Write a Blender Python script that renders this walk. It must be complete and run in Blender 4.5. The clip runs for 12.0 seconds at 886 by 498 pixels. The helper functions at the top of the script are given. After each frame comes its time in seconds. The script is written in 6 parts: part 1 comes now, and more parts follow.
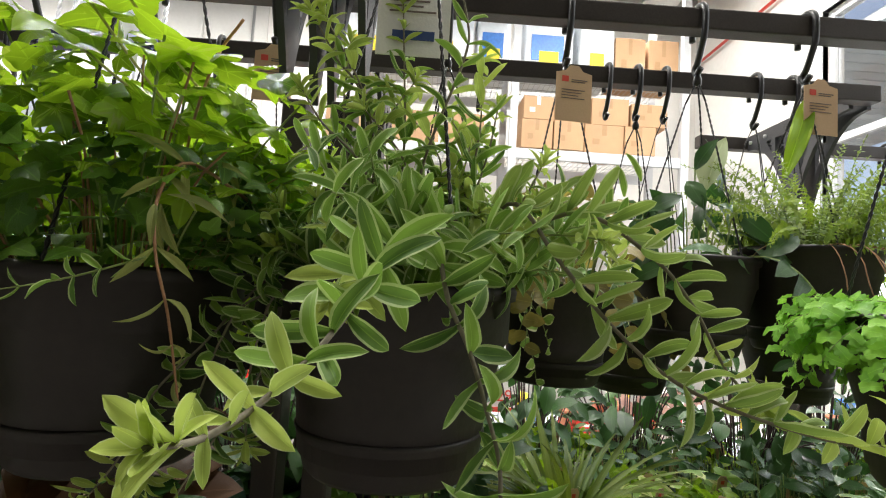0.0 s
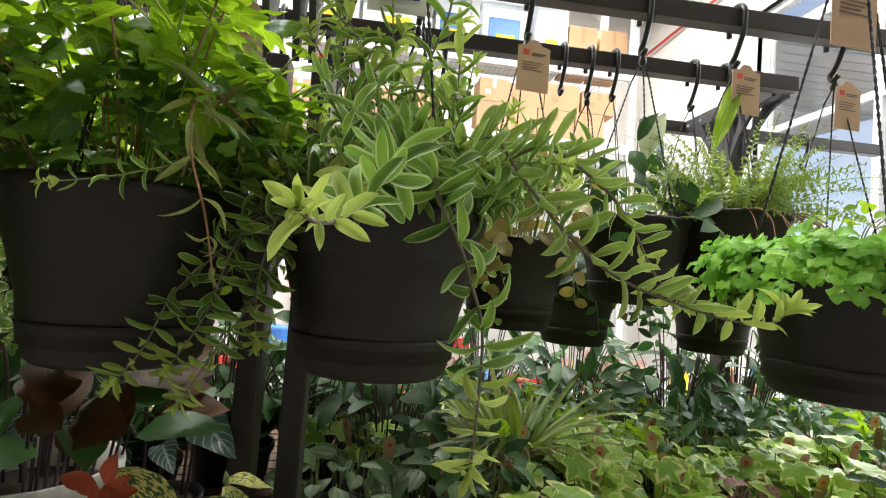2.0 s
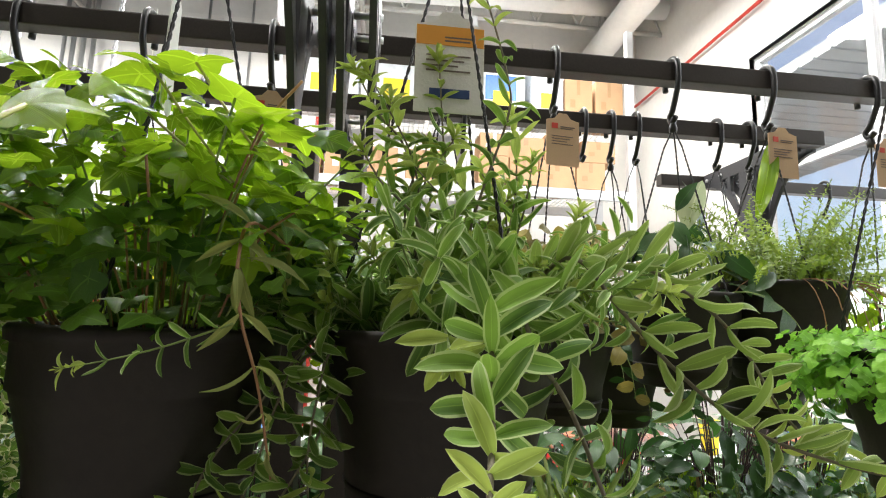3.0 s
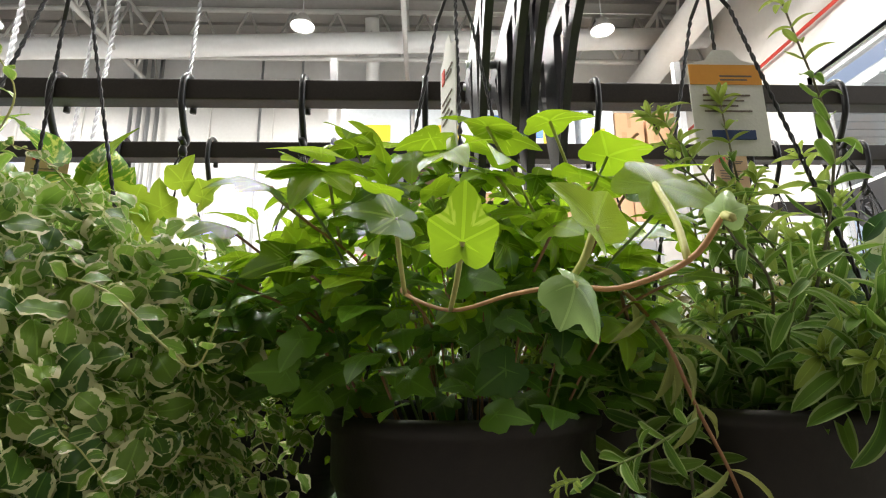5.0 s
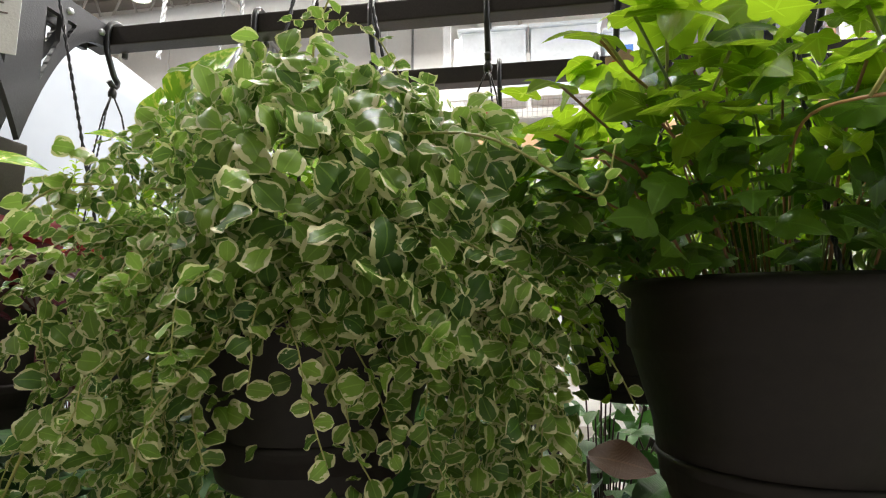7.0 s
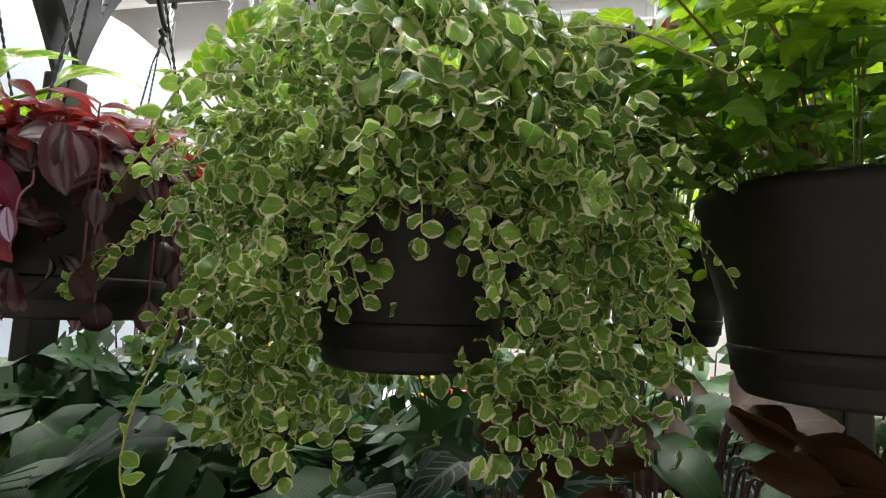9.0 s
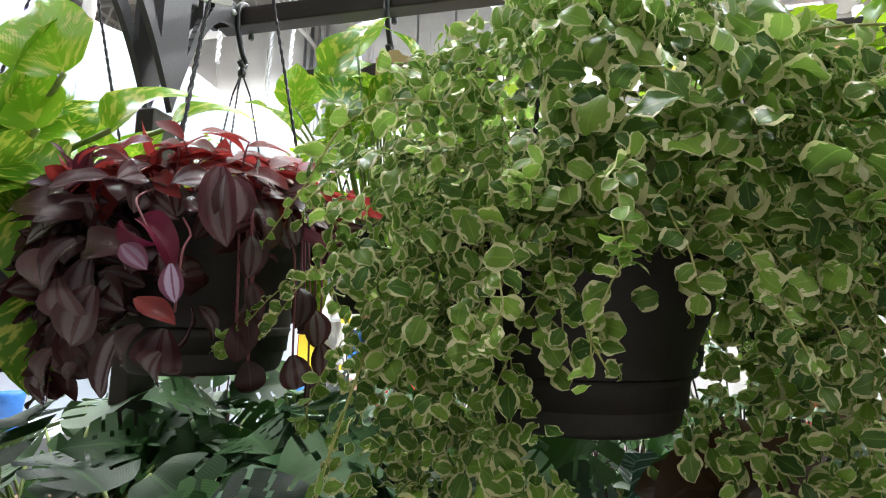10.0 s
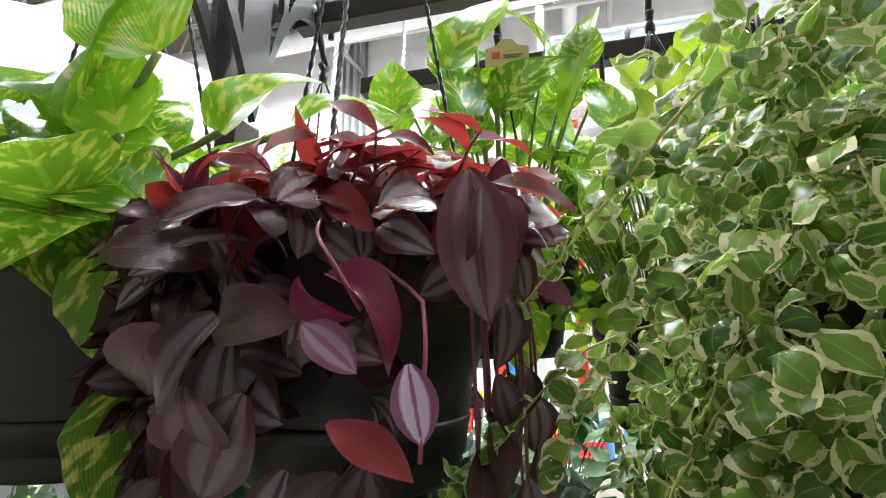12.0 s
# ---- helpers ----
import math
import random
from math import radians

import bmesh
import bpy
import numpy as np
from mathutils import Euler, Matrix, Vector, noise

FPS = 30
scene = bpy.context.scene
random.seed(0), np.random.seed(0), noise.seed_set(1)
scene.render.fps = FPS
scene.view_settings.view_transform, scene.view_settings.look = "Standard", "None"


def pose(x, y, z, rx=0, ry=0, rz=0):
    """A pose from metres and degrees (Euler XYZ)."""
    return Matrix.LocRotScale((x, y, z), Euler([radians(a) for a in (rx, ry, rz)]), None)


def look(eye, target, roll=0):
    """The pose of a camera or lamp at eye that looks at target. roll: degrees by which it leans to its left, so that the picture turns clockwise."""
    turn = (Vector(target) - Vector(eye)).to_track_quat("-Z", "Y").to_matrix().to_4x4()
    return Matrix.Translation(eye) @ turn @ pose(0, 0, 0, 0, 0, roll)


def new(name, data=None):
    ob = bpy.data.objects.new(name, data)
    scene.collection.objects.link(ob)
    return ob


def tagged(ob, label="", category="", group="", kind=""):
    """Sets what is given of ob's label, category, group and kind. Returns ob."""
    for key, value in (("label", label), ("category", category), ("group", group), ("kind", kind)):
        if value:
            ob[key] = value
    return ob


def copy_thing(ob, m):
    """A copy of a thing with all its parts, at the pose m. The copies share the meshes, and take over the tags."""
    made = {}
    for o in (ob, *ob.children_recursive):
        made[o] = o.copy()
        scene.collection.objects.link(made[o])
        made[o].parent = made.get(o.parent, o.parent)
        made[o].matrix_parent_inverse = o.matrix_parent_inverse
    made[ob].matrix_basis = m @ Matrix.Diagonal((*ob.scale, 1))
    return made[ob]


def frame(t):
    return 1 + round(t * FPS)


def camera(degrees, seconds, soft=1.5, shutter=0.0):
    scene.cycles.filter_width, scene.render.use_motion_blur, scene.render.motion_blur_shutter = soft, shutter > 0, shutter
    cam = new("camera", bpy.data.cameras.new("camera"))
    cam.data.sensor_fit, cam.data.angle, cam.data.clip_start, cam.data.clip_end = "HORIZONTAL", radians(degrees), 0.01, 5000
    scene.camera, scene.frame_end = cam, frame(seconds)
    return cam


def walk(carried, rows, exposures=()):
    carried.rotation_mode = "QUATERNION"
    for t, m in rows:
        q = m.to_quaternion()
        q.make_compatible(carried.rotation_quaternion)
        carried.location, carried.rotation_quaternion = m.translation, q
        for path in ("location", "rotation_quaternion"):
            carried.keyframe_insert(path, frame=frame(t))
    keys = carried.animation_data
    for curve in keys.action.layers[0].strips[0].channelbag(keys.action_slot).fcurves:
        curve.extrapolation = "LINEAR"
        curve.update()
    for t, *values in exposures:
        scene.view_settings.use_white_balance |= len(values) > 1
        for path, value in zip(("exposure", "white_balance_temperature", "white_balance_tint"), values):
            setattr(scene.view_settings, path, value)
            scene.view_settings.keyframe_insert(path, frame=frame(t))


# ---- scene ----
cam = camera(81, 12.0, 1.1)
PATH = [
    (0, (-0.038, -0.131, 1.483), (0.003, 1.863, 1.634), 3.5),
    (0.5, (-0.038, -0.153, 1.459), (0.023, 1.844, 1.557), 3.8),
    (1, (-0.035, -0.163, 1.439), (0.056, 1.834, 1.475), 4.1),
    (1.5, (-0.040, -0.176, 1.433), (0.124, 1.817, 1.396), 5.3),
    (2, (-0.071, -0.209, 1.417), (0.164, 1.775, 1.517), 4.4),
    (2.5, (-0.122, -0.196, 1.463), (0.103, 1.781, 1.666), 3.3),
    (2.7, (-0.125, -0.173, 1.480), (0.110, 1.799, 1.714), 2.4),
    (4.3, (-0.285, -0.069, 1.517), (-0.135, 1.872, 1.971), -0.5),
    (4.5, (-0.317, -0.072, 1.520), (-0.171, 1.869, 1.979), -0.8),
    (5, (-0.391, -0.075, 1.523), (-0.311, 1.874, 1.962), -0.7),
    (5.5, (-0.449, -0.076, 1.514), (-0.500, 1.880, 1.928), -0.1),
    (6, (-0.506, -0.068, 1.495), (-0.718, 1.889, 1.847), -1.0),
    (6.5, (-0.548, -0.070, 1.473), (-0.846, 1.884, 1.775), -0.3),
    (7, (-0.561, -0.071, 1.456), (-0.877, 1.888, 1.708), 0.3),
    (7.5, (-0.580, -0.095, 1.428), (-0.994, 1.846, 1.675), 1.5),
    (7.7, (-0.590, -0.097, 1.413), (-0.992, 1.848, 1.646), 1.6),
    (9.3, (-0.681, -0.114, 1.367), (-0.970, 1.853, 1.586), 2.2),
    (9.5, (-0.707, -0.111, 1.372), (-1.021, 1.851, 1.604), 1.8),
    (10, (-0.782, -0.081, 1.394), (-1.205, 1.854, 1.668), 0.8),
    (10.5, (-0.832, -0.054, 1.407), (-1.288, 1.866, 1.733), -1.3),
    (11, (-0.906, -0.009, 1.415), (-1.415, 1.895, 1.755), -0.5),
    (11.5, (-0.946, 0.025, 1.423), (-1.462, 1.929, 1.756), -0.3),
    (12, (-0.976, 0.051, 1.440), (-1.524, 1.947, 1.767), 0.0),
]
walk(cam, [(t, look(eye, target, roll)) for t, eye, target, roll in PATH], [(0, 0.06, 6500, 10), (1.5, 0.24, 6500, 10), (2.7, 0.26, 6450, 10), (4.3, 0.06, 6500, 10), (6, 0.10, 6550, 11), (7.5, 0.26, 6500, 11), (9.3, 0.48, 6250, 10), (10.5, 0.64, 6050, 9), (12, 0.72, 6050, 9)])

# ---- light ----
world = bpy.data.worlds.new("sky")
scene.world = world
world.use_nodes = True
wn = world.node_tree
sky = wn.nodes.new("ShaderNodeTexSky")
sky.sky_type, sky.sun_disc, sky.sun_elevation, sky.sun_rotation = "NISHITA", False, radians(48), radians(70)
wn.links.new(sky.outputs[0], wn.nodes["Background"].inputs[0])
wn.nodes["Background"].inputs[1].default_value = 0.12


def lamp(name, kind, m, power, color=(1, 1, 1), size=1.0, size_y=None):
    data = bpy.data.lights.new(name, kind)
    data.energy, data.color = power, color
    if kind == "AREA":
        data.shape, data.size, data.size_y = "RECTANGLE", size, size_y or size
    if kind == "SUN":
        data.angle = radians(0.5)
    ob = new(name, data)
    ob.matrix_world = m
    return tagged(ob, kind="structure")


lamp("sun", "SUN", look((30, 18, 34), (0, 0, 0)), 3.0, (1, 0.95, 0.88))
lamp("window_daylight", "AREA", look((3.55, 2.3, 2.75), (0, 2.2, 1.6)), 150, (0.93, 0.97, 1.0), 5.0, 2.9)
HIGH_BAYS = [(x, y) for x in (-9.0, -5.4, -1.8, 1.8) for y in (-1.1, 1.3, 3.2, 5.4)]
for bx, by in HIGH_BAYS:
    lamp("high_bay_glow", "AREA", look((bx, by, 5.42), (bx, by, 0)), 116 if by > 0 else 20, (1, 0.97, 0.92), 0.5, 0.5)

# ---- materials ----


class Mat:
    """A small node-tree writer."""

    def __init__(self, name):
        self.m = bpy.data.materials.new(name)
        self.m.use_nodes = True
        self.t = self.m.node_tree
        self.b = self.t.nodes["Principled BSDF"]
        self.out = self.t.nodes["Material Output"]

    def n(self, kind, **values):
        node = self.t.nodes.new("ShaderNode" + kind)
        for key, value in values.items():
            if key == "op":
                node.operation = value
            else:
                node.inputs[key].default_value = value
        return node

    def put(self, a, b):
        self.t.links.new(a, b)

    def math(self, op, a, b=0.0):
        node = self.t.nodes.new("ShaderNodeMath")
        node.operation = op
        for i, v in enumerate((a, b)):
            if isinstance(v, (int, float)):
                node.inputs[i].default_value = v
            else:
                self.put(v, node.inputs[i])
        return node.outputs[0]

    def ramp(self, fac, stops):
        node = self.t.nodes.new("ShaderNodeValToRGB")
        while len(node.color_ramp.elements) < len(stops):
            node.color_ramp.elements.new(0.5)
        for el, (pos, col) in zip(node.color_ramp.elements, stops):
            el.position, el.color = pos, (*col, 1) if len(col) == 3 else col
        self.put(fac, node.inputs[0])
        return node.outputs[0]

    def mix(self, fac, a, b, blend="MIX"):
        node = self.t.nodes.new("ShaderNodeMix")
        node.data_type, node.blend_type = "RGBA", blend
        for sock, v in ((node.inputs[0], fac), (node.inputs[6], a), (node.inputs[7], b)):
            if isinstance(v, (int, float)):
                sock.default_value = v
            elif isinstance(v, tuple):
                sock.default_value = (*v, 1)
            else:
                self.put(v, sock)
        return node.outputs[2]

    def noise(self, scale, detail=3.0, coord="Object", stretch=None):
        tc = self.n("TexCoord")
        src = tc.outputs[coord]
        if stretch:
            mp = self.n("Mapping")
            mp.inputs["Scale"].default_value = stretch
            self.put(src, mp.inputs[0])
            src = mp.outputs[0]
        node = self.n("TexNoise", Scale=scale, Detail=detail)
        self.put(src, node.inputs["Vector"])
        return node.outputs["Fac"]

    def bump(self, height, strength=0.3, dist=0.01):
        node = self.n("Bump", Strength=strength, Distance=dist)
        self.put(height, node.inputs["Height"])
        self.put(node.outputs[0], self.b.inputs["Normal"])


def surface(name, color, rough=0.6, metal=0.0, grain=60.0, stain=3.0, vary=0.25, bump=0.15, stretch=None, coord="Object"):
    """Paint, plastic, card, concrete: a base colour with grain, stains and a little relief."""
    k = Mat(name)
    fine, broad = k.noise(grain, 4, coord, stretch), k.noise(stain, 3, coord)
    both = k.math("ADD", k.math("MULTIPLY", fine, 0.45), k.math("MULTIPLY", broad, 0.55))
    lo, hi = tuple(c * (1 - vary) for c in color), tuple(min(1, c * (1 + vary)) for c in color)
    col = k.ramp(both, [(0.3, lo), (0.7, hi)])
    k.put(col, k.b.inputs["Base Color"])
    k.put(k.math("ADD", k.math("MULTIPLY", broad, 0.25), rough - 0.12), k.b.inputs["Roughness"])
    k.b.inputs["Metallic"].default_value = metal
    if bump:
        k.bump(fine, bump, 0.004)
    return k.m


def leafy(name, dark, light, rough=0.4, through_light=0.35, pattern=None, glow=None):
    """Leaf surfaces. UV: x runs from midrib 0 to margin 1, y from base 0 to tip 1."""
    dark, light = tuple(c * k for c, k in zip(dark, (0.80, 0.85, 0.50))), tuple(c * k for c, k in zip(light, (1.0, 1.06, 0.62)))
    k = Mat(name)
    uv = k.n("TexCoord").outputs["UV"]
    sep = k.n("SeparateXYZ")
    k.put(uv, sep.inputs[0])
    e, s = sep.outputs[0], sep.outputs[1]
    rnd = k.math("FRACT", k.math("ADD", k.n("ObjectInfo").outputs["Random"], k.n("NewGeometry").outputs["Random Per Island"]))
    place = k.n("CombineXYZ")
    k.put(e, place.inputs[0])
    k.put(s, place.inputs[1])
    k.put(k.math("MULTIPLY", rnd, 40.0), place.inputs[2])

    def spots(scale, detail=3.0):
        node = k.n("TexNoise", Scale=scale, Detail=detail)
        k.put(place.outputs[0], node.inputs["Vector"])
        return node.outputs["Fac"]

    blotch = spots(3.0)
    fine = k.noise(260.0, 2)
    tone = k.math("ADD", k.math("MULTIPLY", rnd, 0.75), k.math("MULTIPLY", blotch, 0.25))
    col = k.ramp(tone, [(0.1, dark), (0.9, light)])
    vein = k.math("LESS_THAN", e, 0.05)
    col = k.mix(k.math("MULTIPLY", vein, 0.3), col, tuple(min(1, c * 1.6 + 0.03) for c in light))
    wave = k.n("TexWave", Scale=5.0, Distortion=1.0)
    k.put(uv, wave.inputs["Vector"])
    if pattern and pattern[0] == "edge":
        lim = k.math("ADD", k.math("MULTIPLY", spots(3.5, 2), 1.1), k.math("MULTIPLY", rnd, 0.12))
        mask = k.math("GREATER_THAN", k.math("ADD", e, lim), pattern[2])
        col = k.mix(mask, col, pattern[1])
    elif pattern and pattern[0] == "rim":
        mask = k.math("GREATER_THAN", e, pattern[2])
        col = k.mix(k.math("MULTIPLY", mask, 0.8), col, pattern[1])
    elif pattern and pattern[0] == "streak":
        st = spots(pattern[3], 4)
        mask = k.ramp(st, [(pattern[2], (0, 0, 0)), (pattern[2] + 0.07, (1, 1, 1))])
        col = k.mix(mask, col, pattern[1])
    elif pattern and pattern[0] == "splash":
        slant = k.n("CombineXYZ")
        k.put(k.math("MULTIPLY", e, 1.1), slant.inputs[0])
        k.put(k.math("MULTIPLY", k.math("SUBTRACT", s, k.math("MULTIPLY", e, 0.28)), 4.5), slant.inputs[1])
        k.put(k.math("MULTIPLY", rnd, 40.0), slant.inputs[2])
        node = k.n("TexNoise", Scale=pattern[3], Detail=3.0)
        k.put(slant.outputs[0], node.inputs["Vector"])
        mask = k.ramp(node.outputs["Fac"], [(pattern[2], (0, 0, 0)), (pattern[2] + 0.10, (0.9, 0.9, 0.9))])
        col = k.mix(mask, col, pattern[1])
    elif pattern and pattern[0] == "stripe":
        band = k.ramp(k.math("ADD", e, k.math("MULTIPLY", spots(6.0), 0.12)), [(0.12, (0, 0, 0)), (0.24, (1, 1, 1)), (0.52, (1, 1, 1)), (0.72, (0, 0, 0))])
        share = k.math("MULTIPLY", k.math("POWER", k.math("FRACT", k.math("MULTIPLY", rnd, 7.3)), 1.6), pattern[2])
        col = k.mix(k.math("MULTIPLY", band, share), col, pattern[1])
    elif pattern and pattern[0] == "veins":
        v = k.math("ABSOLUTE", k.math("SUBTRACT", k.math("FRACT", k.math("MULTIPLY", k.math("SUBTRACT", s, k.math("MULTIPLY", e, 0.35)), pattern[3])), 0.5))
        mask = k.math("MAXIMUM", k.math("LESS_THAN", v, 0.09), k.math("LESS_THAN", e, 0.1))
        col = k.mix(k.math("MULTIPLY", mask, pattern[2]), col, pattern[1])
    k.put(col, k.b.inputs["Base Color"])
    k.b.inputs["Roughness"].default_value = rough
    k.b.inputs["Specular IOR Level"].default_value = 0.45
    h = k.math("ADD", k.math("MULTIPLY", wave.outputs["Fac"], 0.6), k.math("MULTIPLY", fine, 0.5))
    k.bump(h, 0.22, 0.0012)
    tr = k.n("BsdfTranslucent")
    k.put(k.mix(0.6, col, glow or tuple(min(1, c * 1.8) for c in light)), tr.inputs["Color"])
    mixer = k.n("MixShader", Fac=through_light)
    k.put(k.b.outputs[0], mixer.inputs[1])
    k.put(tr.outputs[0], mixer.inputs[2])
    k.put(mixer.outputs[0], k.out.inputs[0])
    return k.m


POT = surface("dark_brown_plastic", (0.0125, 0.0086, 0.0066), 0.55, grain=90, stain=9.0, vary=0.5, bump=0.12)
BLACK = surface("black_nursery_plastic", (0.02, 0.02, 0.021), 0.45, grain=150, vary=0.3)
HOOK = surface("black_hook_plastic", (0.018, 0.018, 0.019), 0.32, grain=120, vary=0.3)
STEEL = surface("dark_bronze_powder_coat", (0.040, 0.033, 0.028), 0.42, 0.25, grain=300, vary=0.3, bump=0.08)
GUSSET = surface("charcoal_powder_coat", (0.05, 0.05, 0.055), 0.45, 0.2, grain=300, vary=0.2)
SOIL = surface("damp_potting_soil", (0.035, 0.024, 0.017), 0.95, grain=220, vary=0.6, bump=0.8)
TAG = surface("kraft_tag_paper", (0.62, 0.42, 0.26), 0.8, grain=300, vary=0.08)
WHITE_TAG = surface("white_tag_paper", (0.80, 0.79, 0.75), 0.7, grain=300, vary=0.05)
ORANGE = surface("orange_print", (0.85, 0.38, 0.06), 0.6, vary=0.05)
RED_INK = surface("red_print", (0.72, 0.08, 0.05), 0.6, vary=0.05)
INK = surface("grey_print", (0.18, 0.14, 0.12), 0.7, vary=0.1)
BLUE_INK = surface("navy_print", (0.03, 0.06, 0.18), 0.6, vary=0.1)
CONCRETE = surface("polished_concrete", (0.27, 0.25, 0.22), 0.45, grain=40, stain=0.9, vary=0.2, bump=0.05)
WALL = surface("painted_white_wall", (0.78, 0.77, 0.74), 0.7, grain=14, stain=0.5, vary=0.06, bump=0.1)
PANEL = surface("painted_metal_panel", (0.80, 0.79, 0.76), 0.45, grain=30, stain=0.6, vary=0.05, bump=0.03)
DECK = surface("grey_roof_deck", (0.30, 0.29, 0.27), 0.6, 0.1, grain=20, stain=0.5, vary=0.12)
TRUSS = surface("white_painted_steel", (0.52, 0.51, 0.48), 0.5, grain=60, vary=0.1)
DUCT = surface("white_duct", (0.76, 0.76, 0.74), 0.5, grain=20, vary=0.06)
RED_PIPE = surface("red_sprinkler_paint", (0.62, 0.05, 0.03), 0.4, grain=60, vary=0.12)
GALV = surface("galvanised_steel", (0.50, 0.51, 0.52), 0.38, 0.7, grain=90, vary=0.2)
BEAM = surface("light_grey_rack_paint", (0.58, 0.59, 0.60), 0.45, grain=90, vary=0.1)
CARD = surface("brown_cardboard", (0.50, 0.31, 0.17), 0.85, grain=120, stain=4, vary=0.14, bump=0.1)
TAPE = surface("tan_packing_tape", (0.40, 0.24, 0.12), 0.35, vary=0.1)
PLASTIC_WHITE = surface("translucent_white_bin", (0.72, 0.76, 0.80), 0.3, grain=30, vary=0.08)
YELLOW = surface("yellow_label", (0.85, 0.62, 0.03), 0.6, vary=0.06)
BLUE = surface("blue_bag", (0.05, 0.20, 0.60), 0.4, grain=40, vary=0.25)
SHEET = surface("white_vinyl_sheet", (0.55, 0.60, 0.67), 0.35, grain=6, stain=1.2, vary=0.05, bump=0.05)
ALU = surface("white_window_frame", (0.74, 0.76, 0.78), 0.4, grain=60, vary=0.06)
WOOD = surface("brown_stained_bench", (0.13, 0.07, 0.04), 0.7, grain=40, stretch=(3, 40, 40), vary=0.4, bump=0.3)
CERAMIC = surface("off_white_ceramic", (0.74, 0.72, 0.66), 0.35, grain=40, vary=0.06)
TERRA = surface("terracotta", (0.42, 0.17, 0.09), 0.8, grain=80, vary=0.2)
RED_CRATE = surface("red_crate_plastic", (0.75, 0.05, 0.04), 0.4, vary=0.1)
SIDING = surface("pale_siding", (0.70, 0.76, 0.80), 0.5, grain=20, vary=0.06)
STEM_BROWN = surface("brown_vine", (0.30, 0.15, 0.07), 0.6, grain=200, vary=0.3)
STEM_TAN = surface("tan_vine", (0.42, 0.23, 0.09), 0.55, grain=200, vary=0.25)
STEM_GREEN = surface("green_stem", (0.20, 0.27, 0.07), 0.5, grain=200, vary=0.3)
STEM_PALE = surface("yellowish_stem", (0.42, 0.42, 0.13), 0.5, grain=200, vary=0.25)
STEM_GREY = surface("fuzzy_grey_stem", (0.17, 0.15, 0.10), 0.8, grain=300, vary=0.35)
STEM_DARK = surface("dark_purple_stem", (0.05, 0.025, 0.03), 0.5, grain=200, vary=0.3)
STEM_PURPLE = surface("purple_stem", (0.22, 0.06, 0.08), 0.5, grain=200, vary=0.3)

IVY = leafy("ivy_leaf", (0.055, 0.14, 0.018), (0.34, 0.50, 0.045), 0.26, 0.50, ("streak", (0.40, 0.48, 0.10), 0.60, 3.0), (0.42, 0.66, 0.02))
IVY_YOUNG = leafy("young_ivy_leaf", (0.26, 0.40, 0.05), (0.34, 0.48, 0.07), 0.3, 0.35, None, (0.5, 0.66, 0.05))
IVY_PALE = leafy("silvery_ivy_leaf", (0.22, 0.34, 0.17), (0.34, 0.46, 0.26), 0.22, 0.2)
# Darker copy of ivy_leaf: the shade low in the mound is put into its colour.
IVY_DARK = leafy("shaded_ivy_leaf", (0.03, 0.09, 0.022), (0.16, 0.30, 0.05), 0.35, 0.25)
FUZZY = leafy("velvet_leaf", (0.050, 0.140, 0.030), (0.23, 0.38, 0.075), 0.6, 0.28, ("rim", (0.50, 0.60, 0.27), 0.74), (0.26, 0.43, 0.07))
FUZZY_PALE = leafy("pale_velvet_leaf", (0.15, 0.25, 0.065), (0.33, 0.44, 0.14), 0.6, 0.3, ("rim", (0.54, 0.62, 0.30), 0.76), (0.34, 0.48, 0.10))
FUZZY_TIP = leafy("young_velvet_leaf", (0.32, 0.42, 0.11), (0.50, 0.58, 0.18), 0.65, 0.35, ("rim", (0.55, 0.62, 0.32), 0.88), (0.5, 0.62, 0.15))
DRIED = leafy("yellowed_leaf", (0.24, 0.28, 0.12), (0.42, 0.44, 0.22), 0.6, 0.3, None, (0.5, 0.48, 0.15))
FIG = leafy("variegated_fig_leaf", (0.046, 0.135, 0.05), (0.30, 0.46, 0.11), 0.25, 0.36, ("edge", (0.86, 0.84, 0.46), 1.30), (0.25, 0.42, 0.08))
FIG_YOUNG = leafy("young_fig_leaf", (0.15, 0.30, 0.05), (0.27, 0.44, 0.09), 0.4, 0.35, ("edge", (0.66, 0.66, 0.36), 1.36), (0.4, 0.6, 0.12))
WANDER = leafy("striped_purple_leaf", (0.030, 0.010, 0.021), (0.10, 0.040, 0.070), 0.27, 0.14, ("stripe", (0.44, 0.38, 0.42), 0.62), (0.35, 0.06, 0.12))
# Red undersides; light shining through the top leaves is put into the colour too.
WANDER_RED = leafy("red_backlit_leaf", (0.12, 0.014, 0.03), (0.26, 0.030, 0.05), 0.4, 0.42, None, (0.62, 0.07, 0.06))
WANDER_PINK = leafy("pink_purple_leaf", (0.20, 0.06, 0.20), (0.30, 0.11, 0.28), 0.3, 0.12, ("stripe", (0.58, 0.47, 0.66), 1.6), (0.6, 0.06, 0.40))
MAGENTA = leafy("magenta_leaf", (0.13, 0.010, 0.05), (0.24, 0.018, 0.12), 0.3, 0.14, None, (0.42, 0.01, 0.14))
POTHOS = leafy("golden_pothos_leaf", (0.05, 0.19, 0.018), (0.20, 0.41, 0.025), 0.24, 0.28, ("splash", (0.62, 0.64, 0.11), 0.51, 2.4), (0.36, 0.62, 0.03))
FERN = leafy("fern_leaf", (0.11, 0.20, 0.03), (0.26, 0.35, 0.05), 0.5, 0.3)
LIME = leafy("lime_moss_leaf", (0.14, 0.36, 0.05), (0.28, 0.55, 0.08), 0.5, 0.35, None, (0.35, 0.7, 0.08))
